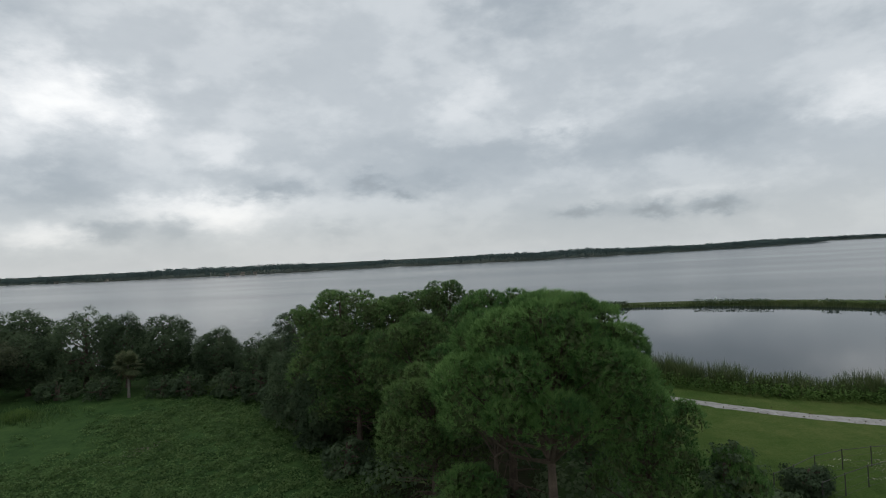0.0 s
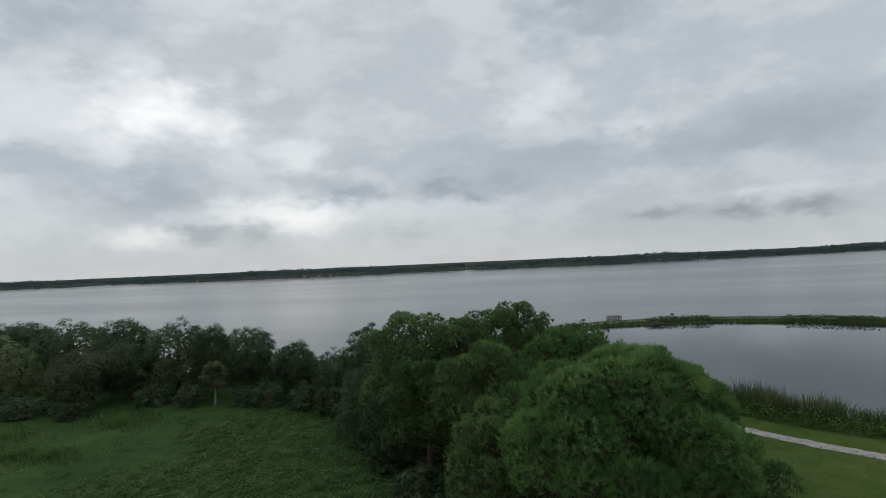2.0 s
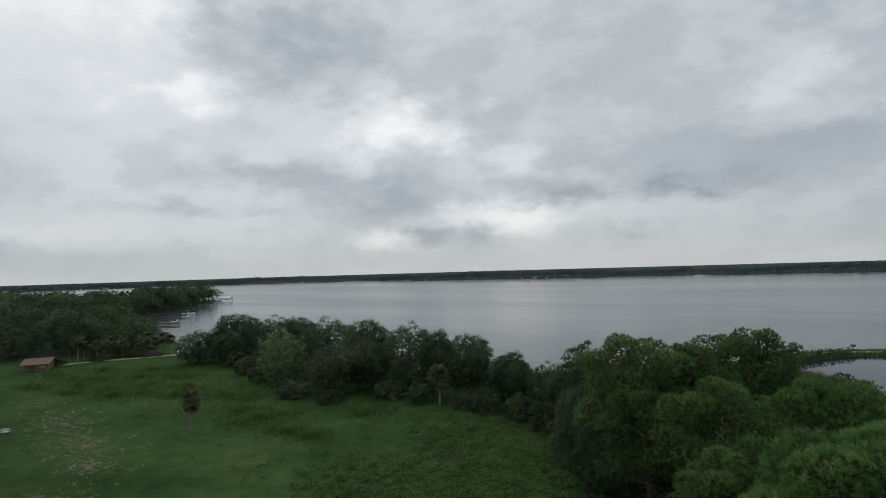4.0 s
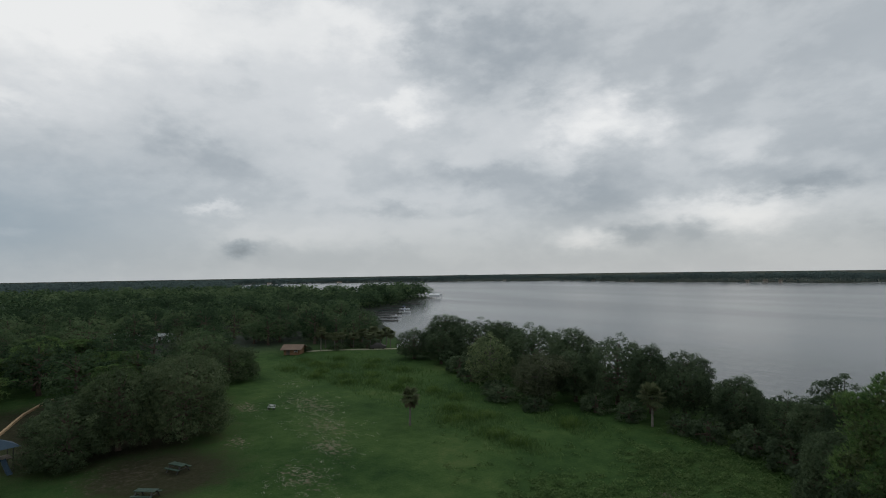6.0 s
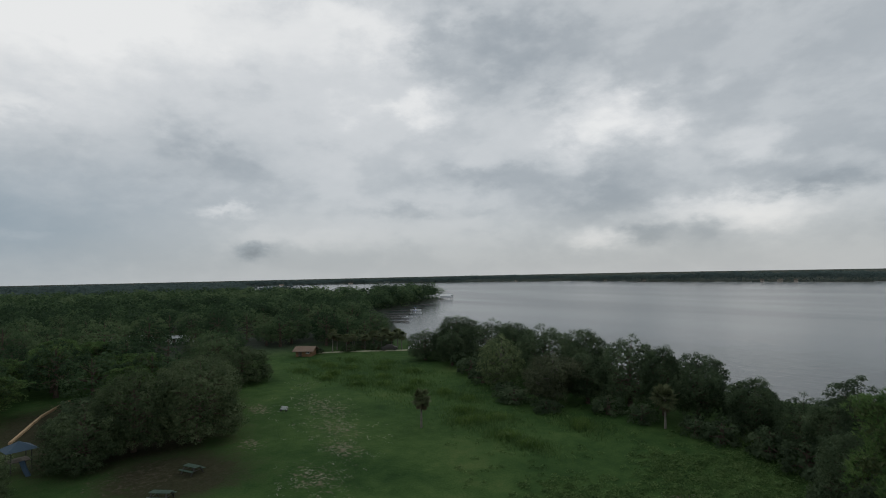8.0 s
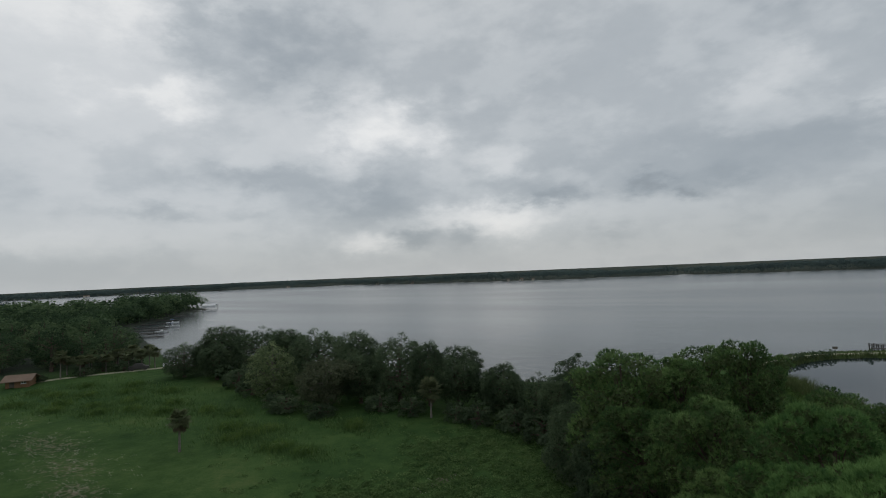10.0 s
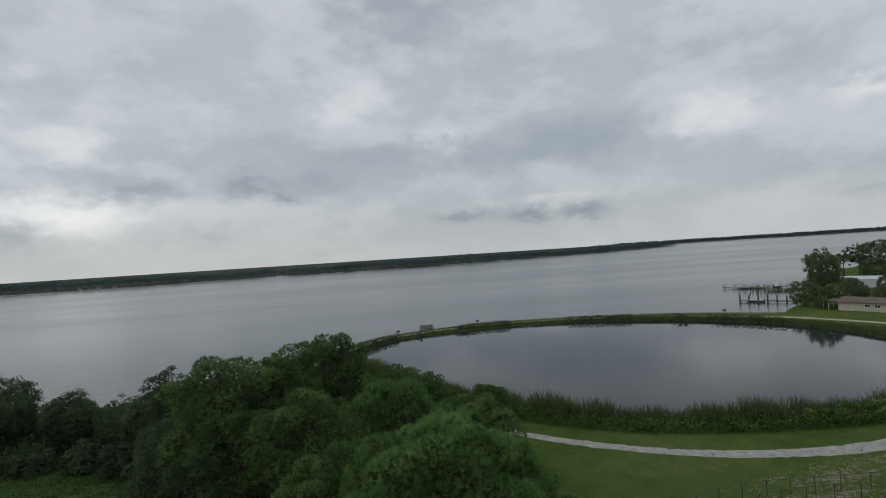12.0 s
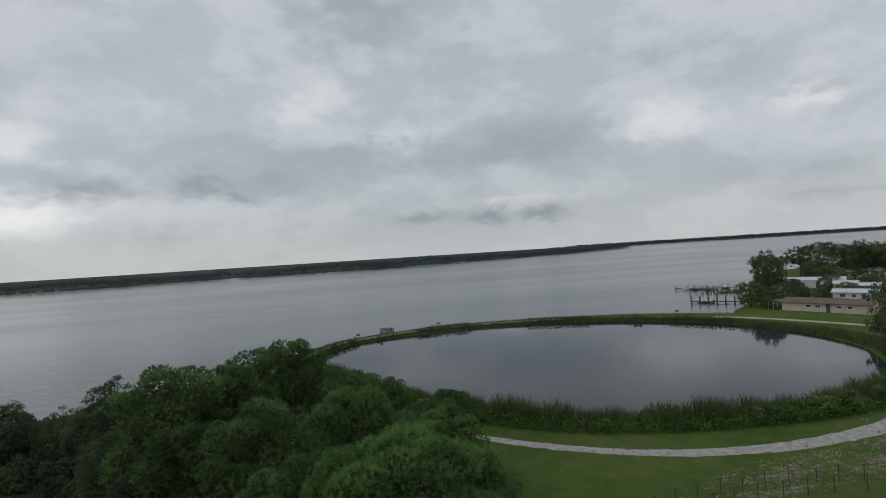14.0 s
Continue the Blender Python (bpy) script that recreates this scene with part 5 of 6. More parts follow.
def gable_house(name, x, y, turn, length, depth, eave, ridge, wall, roof, windows=(), doors=(), label="", category="house", overhang=0.5, z=0.0, group=""):
    """A house whose front faces -y before it is turned; windows: (centre, sill, width, height) along the front."""
    ob = thing(name, x, y, z, turn, label, category, group)
    s = Shape()
    L, D = length / 2, depth
    front = sorted([(c - w / 2, c + w / 2, b, b + h) for c, b, w, h in windows] + [(c - w / 2, c + w / 2, 0.02, h) for c, w, h in doors])
    cur = -L
    for a, b, lo, hi in front:  # the front wall, with its openings left free
        s.box(cur, 0, -0.2, a, 0.2, eave)
        if lo > 0.03:
            s.box(a, 0, -0.2, b, 0.2, lo)
        s.box(a, 0, hi, b, 0.2, eave)
        cur = b
    s.box(cur, 0, -0.2, L, 0.2, eave)
    s.box(-L, D - 0.2, -0.2, L, D, eave)
    for q in (-L, L - 0.2):
        s.box(q, 0.2, -0.2, q + 0.2, D - 0.2, eave)
        s.poly([(q, 0, eave), (q, D, eave), (q, D / 2, ridge - 0.1), (q + 0.2, 0, eave), (q + 0.2, D, eave), (q + 0.2, D / 2, ridge - 0.1)],
               [[0, 2, 1], [3, 4, 5], [0, 3, 5, 2], [1, 2, 5, 4]])
    part("wall", s.data("wall", wall), ob)
    o, t = overhang, 0.14
    drop = (ridge - eave) / (D / 2) * o
    r_ = Shape()
    for y0, y1 in ((-o, D / 2), (D + o, D / 2)):
        r_.poly([(-L - o, y0, eave - drop), (L + o, y0, eave - drop), (L + o, y1, ridge), (-L - o, y1, ridge),
                 (-L - o, y0, eave - drop + t), (L + o, y0, eave - drop + t), (L + o, y1, ridge + t), (-L - o, y1, ridge + t)],
                [[0, 1, 2, 3], [7, 6, 5, 4], [0, 4, 5, 1], [1, 5, 6, 2], [0, 3, 7, 4]])
    part("roof", r_.data("roof", roof), ob)
    for c, b, w, h in windows:
        win = part("window", Shape().box(c - w / 2, 0.02, b, c - w / 2 + 0.07, 0.14, b + h).box(c + w / 2 - 0.07, 0.02, b, c + w / 2, 0.14, b + h)
                   .box(c - w / 2 + 0.07, 0.02, b, c + w / 2 - 0.07, 0.14, b + 0.07).box(c - w / 2 + 0.07, 0.02, b + h - 0.07, c + w / 2 - 0.07, 0.14, b + h)
                   .box(c - 0.03, 0.03, b + 0.07, c + 0.03, 0.13, b + h - 0.07).data("window", MAT["white_paint"]), ob)
        part("pane", Shape().box(c - w / 2 + 0.06, 0.09, b + 0.06, c + w / 2 - 0.06, 0.11, b + h - 0.06).data("pane", MAT["dark_glass"]), win)
        part("sill", Shape().box(c - w / 2 - 0.08, -0.08, b - 0.07, c + w / 2 + 0.08, -0.003, b - 0.003).data("sill", MAT["white_paint"]), win)
    for c, w, h in doors:
        dr = part("door", Shape().box(c - w / 2, 0.08, 0.02, c + w / 2, 0.13, h).data("door", MAT["timber"]), ob)
        part("door_handle", Shape().box(c + w / 2 - 0.16, 0.03, 1.0, c + w / 2 - 0.08, 0.078, 1.06).data("door_handle", MAT["dark_metal"]), dr)
    return ob


# front wall from (112.3, 115.4) to (119.3, 97.9): it looks back over the pond
gable_house("house", 115.9, 106.6, -68.0, 18.6, 6.5, 2.1, 2.95, MAT["cream_wall"], MAT["brown_roof"],
            [(-3.4, 0.95, 1.1, 0.7), (-1.4, 0.95, 1.1, 0.7), (3.0, 0.95, 1.1, 0.7), (5.2, 0.95, 1.1, 0.7)], [(0.8, 0.95, 1.95)],
            "long low cream house with a brown shingled gable roof")
porch = thing("carport", 112.6, 116.8, 0, -68, "white-posted carport at the end of the cream house", "carport")
part("roof", Shape().box(-2.4, -0.2, 2.0, 0.0, 5.2, 2.12, 0.02).data("roof", MAT["brown_roof"]), porch)
for x, y in ((-2.2, 0.1), (-2.2, 4.9), (-1.1, 0.1)):
    part("post", Shape().box(x - 0.06, y - 0.06, -0.2, x + 0.06, y + 0.06, 2.0).data("post", MAT["white_paint"]), porch)

HOMES = [(161, 153, -50, 20, 6, 2.7, 3.5, "white_paint", "metal_roof", "white mobile home with a pale metal roof"),
         (153, 127, -55, 10, 5, 2.7, 3.3, "blue_paint", "metal_roof", "blue house with white gable roof"),
         (139, 117.5, -58, 11, 5, 2.3, 3.0, "white_paint", "metal_roof", "low white mobile home beside the cream house"),
         (187, 146, -52, 16, 6, 2.7, 3.5, "cream_wall", "metal_roof", "cream mobile home with a white roof"),
         (198, 166, -48, 15, 6, 3.0, 4.4, "cream_wall", "metal_roof", "pale house with a light grey gable roof"),
         (176, 128, -55, 14, 6, 2.6, 3.4, "white_paint", "metal_roof", "white mobile home under trees"),
         (214, 150, -50, 16, 6, 2.7, 3.6, "cream_wall", "metal_roof", "cream mobile home far along the shore"),
         (158, 139, -52, 9, 5, 2.4, 3.1, "cream_wall", "metal_roof", "small cream home with a pale roof")]
for x, y, turn, L, D, ev, rd, wl, rf, label in HOMES:
    gable_house("mobile_home", x, y, turn, L, D, ev, rd, MAT[wl], MAT[rf], [(-L * 0.3, 1.0, 1.2, 0.9), (-L * 0.08, 1.0, 1.0, 0.9), (L * 0.33, 1.0, 1.2, 0.9)], [(L * 0.12, 0.95, 2.0)], label, "house", 0.4, group="lakeside homes")

hut = gable_house("park_hut", -133.4, 44.7, 52, 4.0, 4.0, 1.45, 2.2, MAT["brick_red"], MAT["tan_roof"], [(1.1, 0.7, 0.9, 0.55)], [(-0.9, 0.9, 1.35)], "small park hut with tan roof and red-brown walls", "hut", 0.7)
for x, y, turn, L in [(-197, 10, 75, 14), (-186, 23, 70, 8)]:
    gable_house("park_shed", x, y, turn, L, 5, 1.7, 2.2, MAT["white_paint"], MAT["metal_roof"], [(L * 0.2, 0.8, 1.0, 0.6)], [(-L * 0.2, 0.9, 1.6)], "pale shed with a white roof among the trees", "shed", 0.4, group="sheds in the woods")
for az, d, L, z in [(-24.6, 900, 9, 0), (-26.0, 903, 6, 0), (-23.4, 888, 6, 0), (-36.2, 1035, 9, 0), (-39.9, 1105, 8, 0), (-49, 1235, 9, 0), (-66.5, 1345, 16, 0), (-73.5, 1335, 14, 0)]:
    a = radians(az)
    gable_house("shore_house", math.sin(a) * d, math.cos(a) * d, -az, L * 0.7, 5, 2.6, 3.6, MAT["cream_wall"], MAT["brown_roof"], [(-L * 0.2, 1.0, 1.0, 1.0), (L * 0.2, 1.0, 1.0, 1.0)], [(0, 1.0, 2.1)], "pale house on the far shore", "house", 0.5, group="far shore houses")

# ---- trees about the lakeside homes ----
oak_d = plant(make_oak(108, "lakeside_oak", 10.0, 10.0, 1.6, 130, 2.1, 70, 0.34, "bush", "oak_tree", 5000), 132.0, 139.8, 0, 1.06, 1.48, 15)
tagged(oak_d, "large round oak on the lakeside lawn", "tree", "trees about the lakeside homes")
SHORE_TREES = [(201, 168, 15, 15, 3), (210, 172, 14, 14, 0), (206, 156, 14.5, 14, 3), (215, 160, 14, 13, 2), (182, 164, 6.5, 13, 1), (113.0, 126.2, 7.0, 7.2, 2), (146, 126, 4.6, 5, 0), (160, 131, 5.2, 6, 1), (172, 143, 6.4, 8, 2), (166, 149, 5, 6, 0), (112.0, 119.6, 3.2, 3.8, 1),
               (120.0, 122.5, 6.4, 6.0, 0), (118.6, 126.5, 5.0, 5.0, 1), (125.5, 122, 5.0, 4.4, 1), (131, 121, 4.6, 4, 2), (150, 137, 5.5, 5, 0), (170, 135, 6, 6, 1), (222, 140, 13, 12, 2), (226, 152, 13, 12, 0), (93, 72.5, 11.4, 8.5, 0), (89, 66, 7.5, 7, 1), (128, 90, 7, 7, 2), (135, 98, 6.5, 6, 0),
               (205, 130, 12, 11, 1), (190, 120, 10, 10, 2), (184, 172, 9, 9, 0), (143, 141, 4.6, 5, 1), (149, 148, 4.6, 6, 2), (136, 132, 4.2, 5, 0)]
oak_e = plant(make_oak(109, "lakeside_oak", 10.0, 10.0, 0.6, 95, 2.3, 60, 0.42, "bush", "oak_tree", 1400), 193.0, 178.0, 0, 1.5, 1.55, 40)
tagged(oak_e, "spreading dark oak between the lakeside homes", "tree", "trees about the lakeside homes")
for x, y, h, w, k in SHORE_TREES:
    plant_copy((oak_e, oak_e, oak_e, oak_d)[k], x, y, 0, w / 10, h / 10, (x * 31 + y * 17) % 360)
umbrella = plant(make_oak(105, "lakeside_oak", 8.0, 10.5, 5.6, 40, 1.8, 70, 0.4, "round", "tall_pine", 700), 183, 184)
tagged(umbrella, "tall lakeside pine with bare trunk and flat crown", "tree")
plant_copy(umbrella, 187, 181, 0, 0.8, 0.95, 140)
hedge = plant(make_oak(106, "shrub", 6.0, 1.9, 0.0, 36, 1.3, 60, 0.3, "bush", "yellow_green_shrub"), 141.5, 126.5)
tagged(hedge, "wide yellow-green shrub behind the cream house", "shrub")

# ---- piers, boats and boathouses ----


def pier(name, a, b, width=1.3, deck=0.55, posts=8, tall=1.4, label="", wood="timber"):
    """A plank pier from a to b on round piles."""
    L = math.hypot(b[0] - a[0], b[1] - a[1])
    ob = thing(name, a[0], a[1], WATER, math.degrees(math.atan2(b[1] - a[1], b[0] - a[0])), label, "pier", "piers on the lake")
    n_ = max(6, int(L / 0.45))
    plank = Shape().box(0, -width / 2, deck, L / n_ * 0.93, width / 2, deck + 0.05).data("plank", MAT[wood])
    for i in range(n_):
        p = part("plank", plank, ob)
        p.location.x = i * L / n_
    for sgn in (-1, 1):
        part("beam", Shape().box(0, sgn * width * 0.4 - 0.06, deck - 0.16, L, sgn * width * 0.4 + 0.06, deck - 0.004).data("beam", MAT[wood]), ob)
    pile = Shape().tube([(0, 0, -1.3), (0, 0, deck + tall)], [0.13, 0.11], 8).data("pile", MAT[wood])
    for i in range(posts):
        for sgn in (-1, 1):
            p = part("pile", pile, ob)
            p.location = (0.3 + (L - 0.6) * i / (posts - 1), sgn * (width / 2 + 0.14), 0.12 * ((i * 7 + sgn) % 3))
    return ob


def boat(x, y, turn, length=5.5, canopy=True, label="white motorboat moored at a pier"):
    ob = thing("motorboat", x, y, WATER, turn, label, "boat", "moored boats")
    sections, rows = 9, []
    for i in range(sections):
        t = i / (sections - 1)
        w = length * 0.19 * (1 - max(0, (t - 0.45) / 0.55) ** 2.2)
        rows.append([(length * (t - 0.5), -w, 0.62 + 0.25 * t * t), (length * (t - 0.5), -w * 0.75, -0.05 + 0.15 * t ** 3), (length * (t - 0.5), 0, -0.25 + 0.5 * t ** 4),
                     (length * (t - 0.5), w * 0.75, -0.05 + 0.15 * t ** 3), (length * (t - 0.5), w, 0.62 + 0.25 * t * t), (length * (t - 0.5), w * 0.8, 0.45 + 0.3 * t * t), (length * (t - 0.5), -w * 0.8, 0.45 + 0.3 * t * t)])
    verts = [p for row in rows for p in row]
    k = 7
    faces = [[i * k + j, i * k + (j + 1) % k, (i + 1) * k + (j + 1) % k, (i + 1) * k + j] for i in range(sections - 1) for j in range(k)] + [list(range(k))[::-1]]
    part("hull", Shape().poly(verts, faces).data("hull", MAT["white_paint"]), ob)
    part("console", Shape().box(-0.4, -0.4, 0.5, 0.3, 0.4, 1.25, 0.05).data("console", MAT["white_paint"]), ob)
    part("outboard_motor", Shape().box(-length / 2 - 0.35, -0.2, 0.1, -length / 2 + 0.02, 0.2, 1.05, 0.06).data("outboard_motor", MAT["dark_metal"]), ob)
    if canopy:
        part("canopy", Shape().box(-1.2, -0.9, 1.9, 0.7, 0.9, 1.98, 0.03).data("canopy", MAT["blue_paint"]), ob, "blue cloth canopy")
        for px in (-1.1, 0.6):
            for py in (-0.8, 0.8):
                part("canopy_pole", Shape().tube([(px, py, 0.55), (px, py, 1.9)], [0.025, 0.025], 6).data("canopy_pole", MAT["dark_metal"]), ob)
    return ob


def boathouse(x, y, turn, L=9, W=6, label="white-roofed open boathouse on piles", roof="metal_roof"):
    ob = thing("boathouse", x, y, WATER, turn, label, "boathouse", "boathouses")
    s = Shape()
    s.poly([(-L / 2, -W / 2, 3.0), (L / 2, -W / 2, 3.0), (L / 2, 0, 4.0), (-L / 2, 0, 4.0), (L / 2, W / 2, 3.0), (-L / 2, W / 2, 3.0),
            (-L / 2, -W / 2, 3.15), (L / 2, -W / 2, 3.15), (L / 2, 0, 4.15), (-L / 2, 0, 4.15), (L / 2, W / 2, 3.15), (-L / 2, W / 2, 3.15)],
           [[0, 3, 2, 1], [3, 5, 4, 2], [6, 7, 8, 9], [9, 8, 10, 11], [0, 1, 7, 6], [4, 5, 11, 10], [1, 2, 8, 7], [2, 4, 10, 8], [3, 0, 6, 9], [5, 3, 9, 11]])
    part("roof", s.data("roof", MAT[roof]), ob)
    s = Shape()
    for q in (-W / 2 + 0.05, W / 2 - 0.15):
        s.box(-L / 2 + 0.1, q, 1.7, L / 2 - 0.1, q + 0.1, 2.99)
    for q in (-L / 2 + 0.1, L / 2 - 0.2):
        s.box(q, -W / 2 + 0.16, 1.7, q + 0.1, W / 2 - 0.16, 2.99)
    part("side_boards", s.data("side_boards", MAT["white_paint"]), ob, "white boarded skirt under the eaves")
    part("deck", Shape().box(-L / 2, -W / 2, 0.55, -L / 2 + 1.5, W / 2, 0.68).data("deck", MAT["timber"]), ob)
    for px in (-L / 2 + 0.3, 0, L / 2 - 0.3):
        for py in (-W / 2 + 0.3, W / 2 - 0.3):
            part("pile", Shape().tube([(px, py, -1.3), (px, py, 3.02)], [0.13, 0.12], 8).data("pile", MAT["timber"]), ob)
    return ob


pier("pier", (120.5, 133), (108.7, 145.3), 1.4, 0.55, 8, 1.5, "long weathered timber pier with tall piles")
pier("pier", (155, 172.5), (135.4, 178.4), 1.4, 0.55, 9, 0.9, "weathered timber pier with moored boats")
pier("pier", (141, 172), (133, 186), 1.4, 0.55, 5, 1.0, "short timber pier crossing the end of another")
boat(112.4, 143.6, 120, 5.0, False)
boat(136.5, 181.5, 160, 6.5, True, "motorboat with blue canopy at the outer pier")
boat(141.5, 179.8, 165, 5.5, True)
boat(148.5, 177.0, 20, 5.0, False)
for a, b in [((-224, 115), (-214, 120.5)), ((-238, 122), (-227, 129)), ((-252, 129), (-238, 137)), ((-270, 142), (-259, 150)), ((-287, 158), (-276, 166)), ((-311, 183), (-299, 187)), ((-207, 108), (-200, 113))]:
    pier("pier", a, b, 1.5, 0.4, 5, 0.3, "low dark timber dock reaching into the lake", "dark_timber")
boathouse(-354, 235, 40, 9, 7, "white-roofed open boathouse on piles", "white_paint")
boat(-240, 140, 60, 6, True)
boat(-219, 123, 50, 5.5, False)
boat(-262, 153, 60, 6, True)

# ---- things on the dam ----
plat = thing("fishing_platform", 14.8, 139.6, 0.0, 14, "small weathered timber platform with railings", "platform")
for i in range(14):
    p = part("plank", Shape().box(0, 0, 0.35, 0.36, 2.2, 0.41).data("plank", MAT["dark_timber"]), plat)
    p.location.x = -2.7 + i * 0.39
for px in (-2.6, -1.3, 0, 1.3, 2.5):
    for py in (0.1, 2.1):
        part("post", Shape().box(px - 0.12, py - 0.12, -0.8, px + 0.12, py + 0.12, 1.6 if px < 0 else 1.35).data("post", MAT["dark_timber"]), plat)
for py in (0.1, 2.1):
    for h in (0.8, 1.25):
        part("rail", Shape().box(-2.65, py + 0.075, h, 2.6, py + 0.12, h + 0.1).data("rail", MAT["dark_timber"]), plat)
plat.scale = (0.62, 0.7, 0.85)
part("flag_pole", Shape().tube([(2.75, 1.0, -0.5), (2.75, 1.0, 4.2)], [0.05, 0.03], 7).data("flag_pole", MAT["dark_metal"]), plat)


def sign_post(x, y, turn, label):
    ob = thing("sign_post", x, y, float(ground_height(np.array([x]), np.array([y]))[0]), turn, label, "sign", "signs on the dam")
    part("post", Shape().box(-0.05, -0.05, -0.3, 0.05, 0.05, 1.2).data("post", MAT["timber"]), ob)
    part("board", Shape().box(-0.45, -0.09, 0.75, 0.45, -0.053, 1.25, 0.01).data("board", MAT["timber"]), ob)
    return ob


sign_post(6.8, 134.2, 10, "small weathered sign board on a post")
sign_post(28.6, 142.0, 0, "small weathered sign board on a post")
sign_post(88.5, 124.0, -40, "small weathered sign board on a post")
box = thing("outlet_box", 23.1, 131.9, WATER, 0, "dark timber outlet box at the pond's edge", "outlet")
part("frame", Shape().box(-0.9, -0.6, -0.9, 0.9, 0.6, 0.55, 0.04).data("frame", MAT["dark_timber"]), box)
part("grate", Shape().box(-0.7, -0.45, 0.554, 0.7, 0.45, 0.6).data("grate", MAT["dark_metal"]), box)
for px in (-0.85, 0.85):
    part("post", Shape().box(px - 0.06, -0.66, -0.9, px + 0.06, -0.604, 1.1).data("post", MAT["dark_timber"]), box)
marker = thing("marker_post", 59.3, 141.5, -0.3, 0, "white marker post at the lake's edge", "post")
part("post", Shape().tube([(0, 0, -0.5), (0, 0, 1.0)], [0.22, 0.2], 9).data("post", MAT["white_paint"]), marker)
part("cap", Shape().tube([(0, 0, 1.0), (0, 0, 1.25)], [0.26, 0.05], 9).data("cap", MAT["white_paint"]), marker)

# ---- things in the park ----


def picnic_table(x, y, turn):
    ob = thing("picnic_table", x, y, 0.02, turn, "dark green picnic table with bench seats", "table", "picnic tables")
    top = Shape().box(-1.0, 0, 0.72, 1.0, 0.17, 0.77).data("plank", MAT["green_paint"])
    for i in range(4):
        p = part("plank", top, ob)
        p.location.y = -0.36 + i * 0.18
    for sgn in (-1, 1):
        part("seat", Shape().box(-1.0, sgn * 0.72 - 0.14, 0.42, 1.0, sgn * 0.72 + 0.14, 0.47).data("seat", MAT["green_paint"]), ob)
        for px in (-0.75, 0.75):
            part("leg", Shape().poly([(px - 0.05, sgn * 0.25, 0.72), (px + 0.05, sgn * 0.25, 0.72), (px + 0.05, sgn * 0.72, -0.03), (px - 0.05, sgn * 0.72, -0.03),
                                      (px - 0.05, sgn * 0.35, 0.72), (px + 0.05, sgn * 0.35, 0.72), (px + 0.05, sgn * 0.82, -0.03), (px - 0.05, sgn * 0.82, -0.03)],
                                     [[0, 1, 2, 3], [7, 6, 5, 4], [0, 3, 7, 4], [1, 5, 6, 2], [0, 4, 5, 1], [3, 2, 6, 7]]).data("leg", MAT["dark_metal"]), ob)
    for px in (-0.75, 0.75):
        part("brace", Shape().box(px - 0.04, -0.8, 0.36, px + 0.04, 0.8, 0.42).data("brace", MAT["dark_metal"]), ob)
    return ob


picnic_table(-61.5, 8.6, 30)
picnic_table(-55.8, 5.2, 50)
bench = thing("bench", -81.2, 24.0, 0.0, 40, "white park bench on worn grass", "bench")
bench.scale = (0.75, 0.75, 0.75)
for i in range(3):
    part("seat_slat", Shape().box(-0.75, -0.25 + i * 0.16, 0.42, 0.75, -0.12 + i * 0.16, 0.47).data("seat_slat", MAT["white_paint"]), bench)
for i in range(2):
    part("back_slat", Shape().box(-0.75, 0.26, 0.58 + i * 0.18, 0.75, 0.30, 0.71 + i * 0.18).data("back_slat", MAT["white_paint"]), bench)
for px in (-0.6, 0.6):
    part("leg", Shape().box(px - 0.04, -0.25, -0.05, px + 0.04, 0.2, 0.418).box(px - 0.04, 0.2, -0.05, px + 0.04, 0.258, 0.9).data("leg", MAT["dark_metal"]), bench)

play = thing("play_tower", -73.5, -6.6, 0.0, 20, "playground tower with a dark blue roof and slide", "playground")
for px in (-1.2, 1.2):
    for py in (-1.2, 1.2):
        part("post", Shape().tube([(px, py, -0.2), (px, py, 2.9)], [0.07, 0.07], 8).data("post", MAT["dark_metal"]), play)
play.scale = (0.75, 0.75, 0.85)
part("platform", Shape().box(-1.25, -1.25, 1.3, 1.25, 1.25, 1.4).data("platform", MAT["timber"]), play)
part("roof", Shape().poly([(-1.9, -1.9, 2.75), (1.9, -1.9, 2.75), (1.9, 1.9, 2.75), (-1.9, 1.9, 2.75), (0, 0, 3.7)], [[0, 1, 4], [1, 2, 4], [2, 3, 4], [3, 0, 4], [3, 2, 1, 0]]).data("roof", MAT["navy_roof"]), play, "faded navy pyramid roof")
sl = Shape()
for i in range(8):
    t0_, t1_ = i / 8, (i + 1) / 8
    zz = lambda t: 1.3 * (1 - t) ** 1.4 + 0.12
    sl.poly([(1.25 + 3 * t0_, -0.3, zz(t0_)), (1.25 + 3 * t1_, -0.3, zz(t1_)), (1.25 + 3 * t1_, 0.3, zz(t1_)), (1.25 + 3 * t0_, 0.3, zz(t0_))], [[0, 1, 2, 3]])
    for e in (-0.3, 0.3):
        sl.poly([(1.25 + 3 * t0_, e, zz(t0_)), (1.25 + 3 * t1_, e, zz(t1_)), (1.25 + 3 * t1_, e, zz(t1_) + 0.2), (1.25 + 3 * t0_, e, zz(t0_) + 0.2)], [[0, 1, 2, 3]])
part("slide", sl.data("slide", MAT["navy_roof"]), play, "dull blue curved slide")
kerb = thing("timber_kerb", 0, 0, 0, 0, "tan timber kerb round the playground", "kerb")
kl = [(-86, -8.6), (-88.5, -8.2), (-92.2, -7.6), (-96.2, -7.0), (-100.3, -6.3), (-105, -4.9), (-110.3, -3.0)]
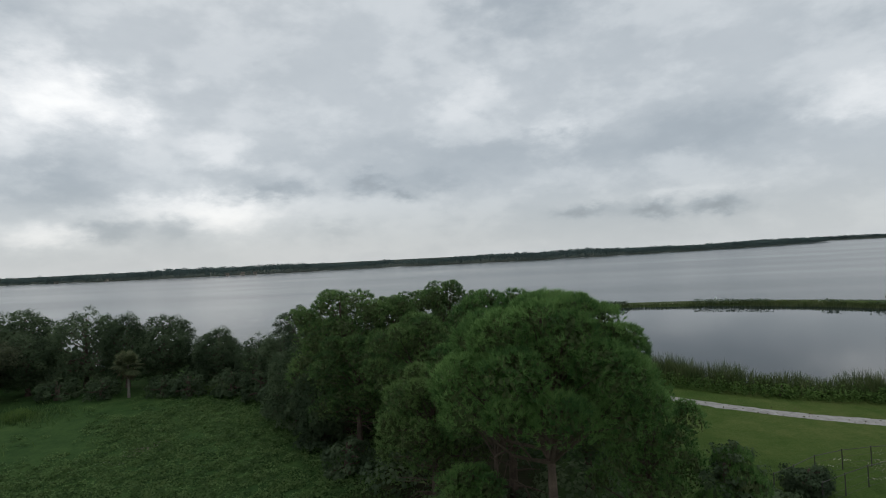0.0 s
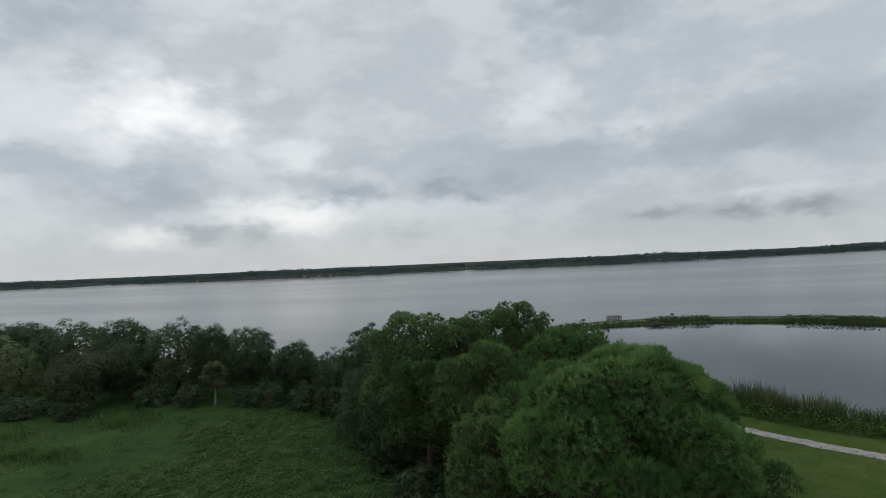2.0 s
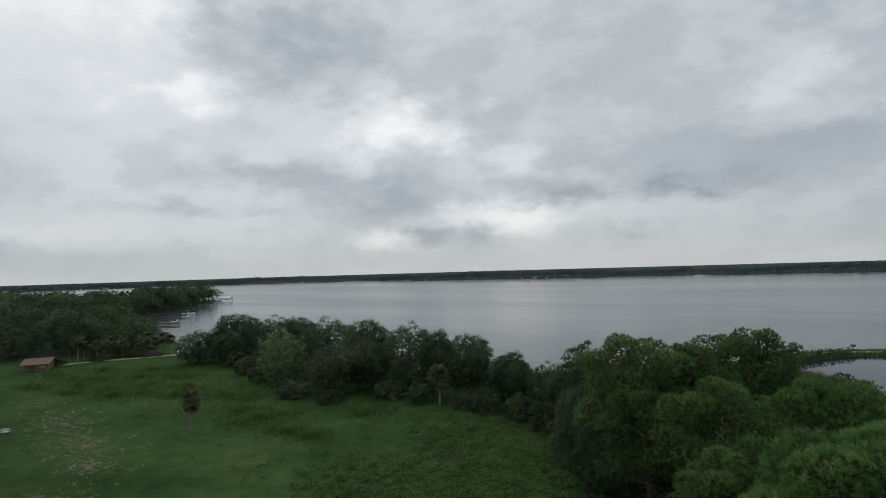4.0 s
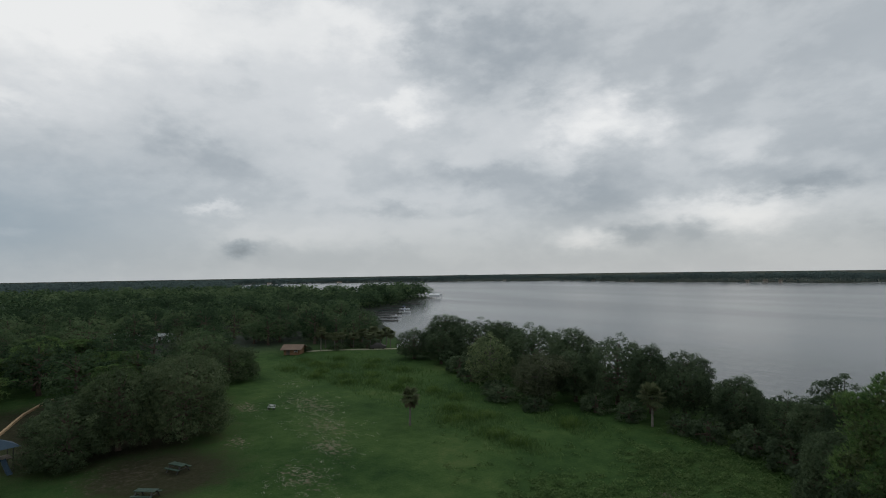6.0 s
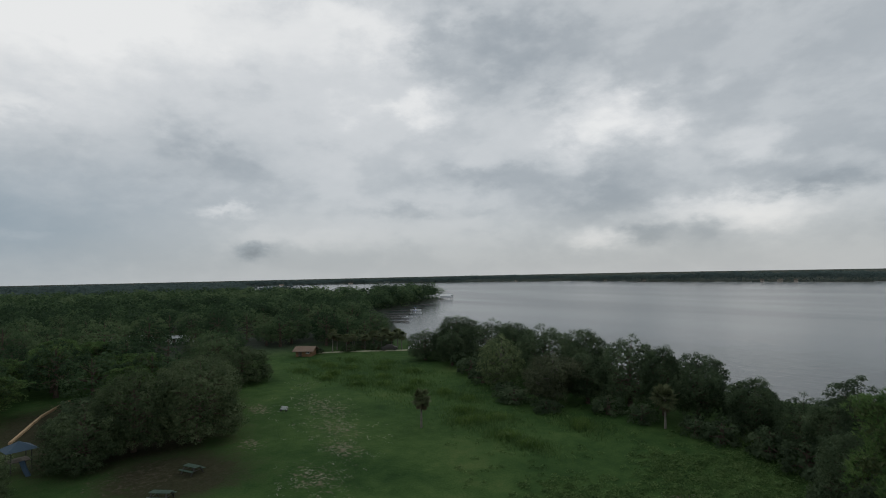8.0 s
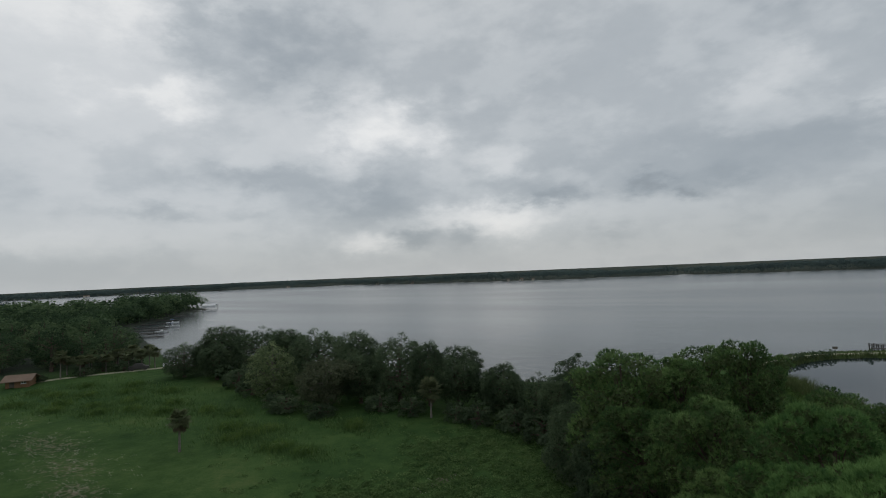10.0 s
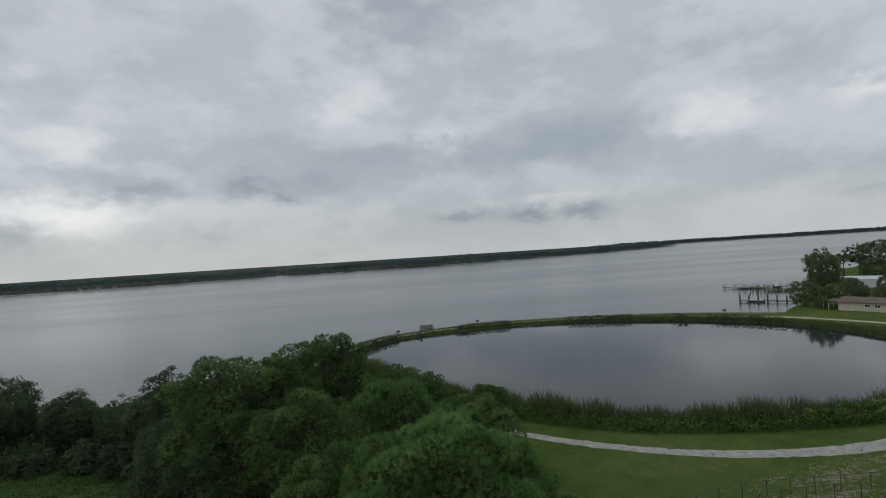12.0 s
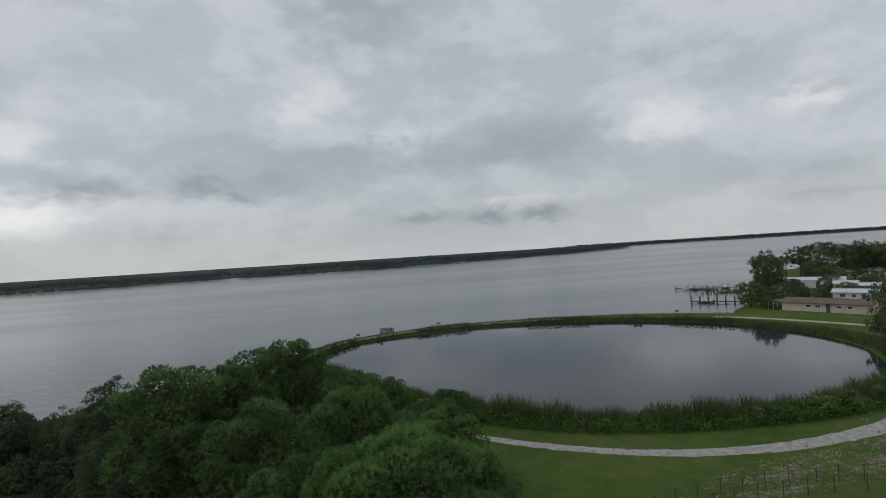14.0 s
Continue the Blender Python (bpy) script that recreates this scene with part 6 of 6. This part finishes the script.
for a, b in zip(kl[:-1], kl[1:]):
    d = math.atan2(b[1] - a[1], b[0] - a[0])
    p = part("log", Shape().box(0, -0.2, -0.1, math.hypot(b[0] - a[0], b[1] - a[1]) - 0.06, 0.14, 0.28, 0.05).data("log", MAT["tan_timber"]), kerb)
    p.matrix_basis = pose(a[0], a[1], 0, 0, 0, math.degrees(d))
snag = thing("dead_tree", -86.5, -10.4, 0, 0, "bare dead trunk with stubs of limbs", "tree")
part("trunk", Shape().tube([(0, 0, -0.2), (0.1, 0, 3.2), (0.05, 0.1, 6.6)], [0.2, 0.15, 0.06], 8).data("trunk", MAT["bark"]), snag)
for z_, a in ((3.0, 1), (4.2, 3.4), (5.1, 5)):
    part("limb", Shape().tube([(0.08, 0, z_), (0.08 + math.cos(a) * 0.9, math.sin(a) * 0.9, z_ + 0.35)], [0.06, 0.02], 6).data("limb", MAT["bark"]), snag)

ribbon("path_landing", [(-139, 46), (-136, 51.5), (-132.5, 58), (-129, 65), (-125.5, 71)], 2.2, MAT["sand_path"], 0.04, "pale sandy lane past the park hut")


def parked_car(x, y, turn, mat, label):
    ob = thing("parked_car", x, y, 0.05, turn, label, "car", "parked cars")
    prof = [(-2.2, 0.3), (-2.2, 0.85), (-1.5, 0.95), (-0.9, 1.45), (0.7, 1.45), (1.3, 0.95), (2.1, 0.8), (2.2, 0.35)]
    n_ = len(prof)
    verts = [(px, -0.85 + 0.12 * (pz > 1.2), pz) for px, pz in prof] + [(px, 0.85 - 0.12 * (pz > 1.2), pz) for px, pz in prof]
    faces = [[i, (i + 1) % n_, n_ + (i + 1) % n_, n_ + i] for i in range(n_)] + [list(range(n_))[::-1], list(range(n_, 2 * n_))]
    part("body", Shape().poly(verts, faces).data("body", MAT[mat]), ob)
    for sgn in (-1, 1):
        part("side_window", Shape().poly([(-0.95, sgn * 0.815, 1.0), (1.05, sgn * 0.815, 1.0), (0.62, sgn * 0.75, 1.38), (-0.78, sgn * 0.75, 1.38)], [[0, 1, 2, 3] if sgn < 0 else [3, 2, 1, 0]]).data("side_window", MAT["dark_glass"]), ob)
        for px in (-1.35, 1.35):
            part("wheel", Shape().tube([(px, sgn * 0.7, 0.3), (px, sgn * 0.9, 0.3)], [0.33, 0.33], 14).data("wheel", MAT["dark_metal"]), ob)
    return ob


parked_car(-128.5, 66.5, 62, "dark_metal", "dark car parked on the sandy lane")
parked_car(-124.5, 72.5, 62, "white_paint", "white car parked near the water")
parked_car(152.5, 117.5, 30, "blue_paint", "blue car parked between mobile homes")
parked_car(146, 113.0, 30, "white_paint", "white car parked between mobile homes")
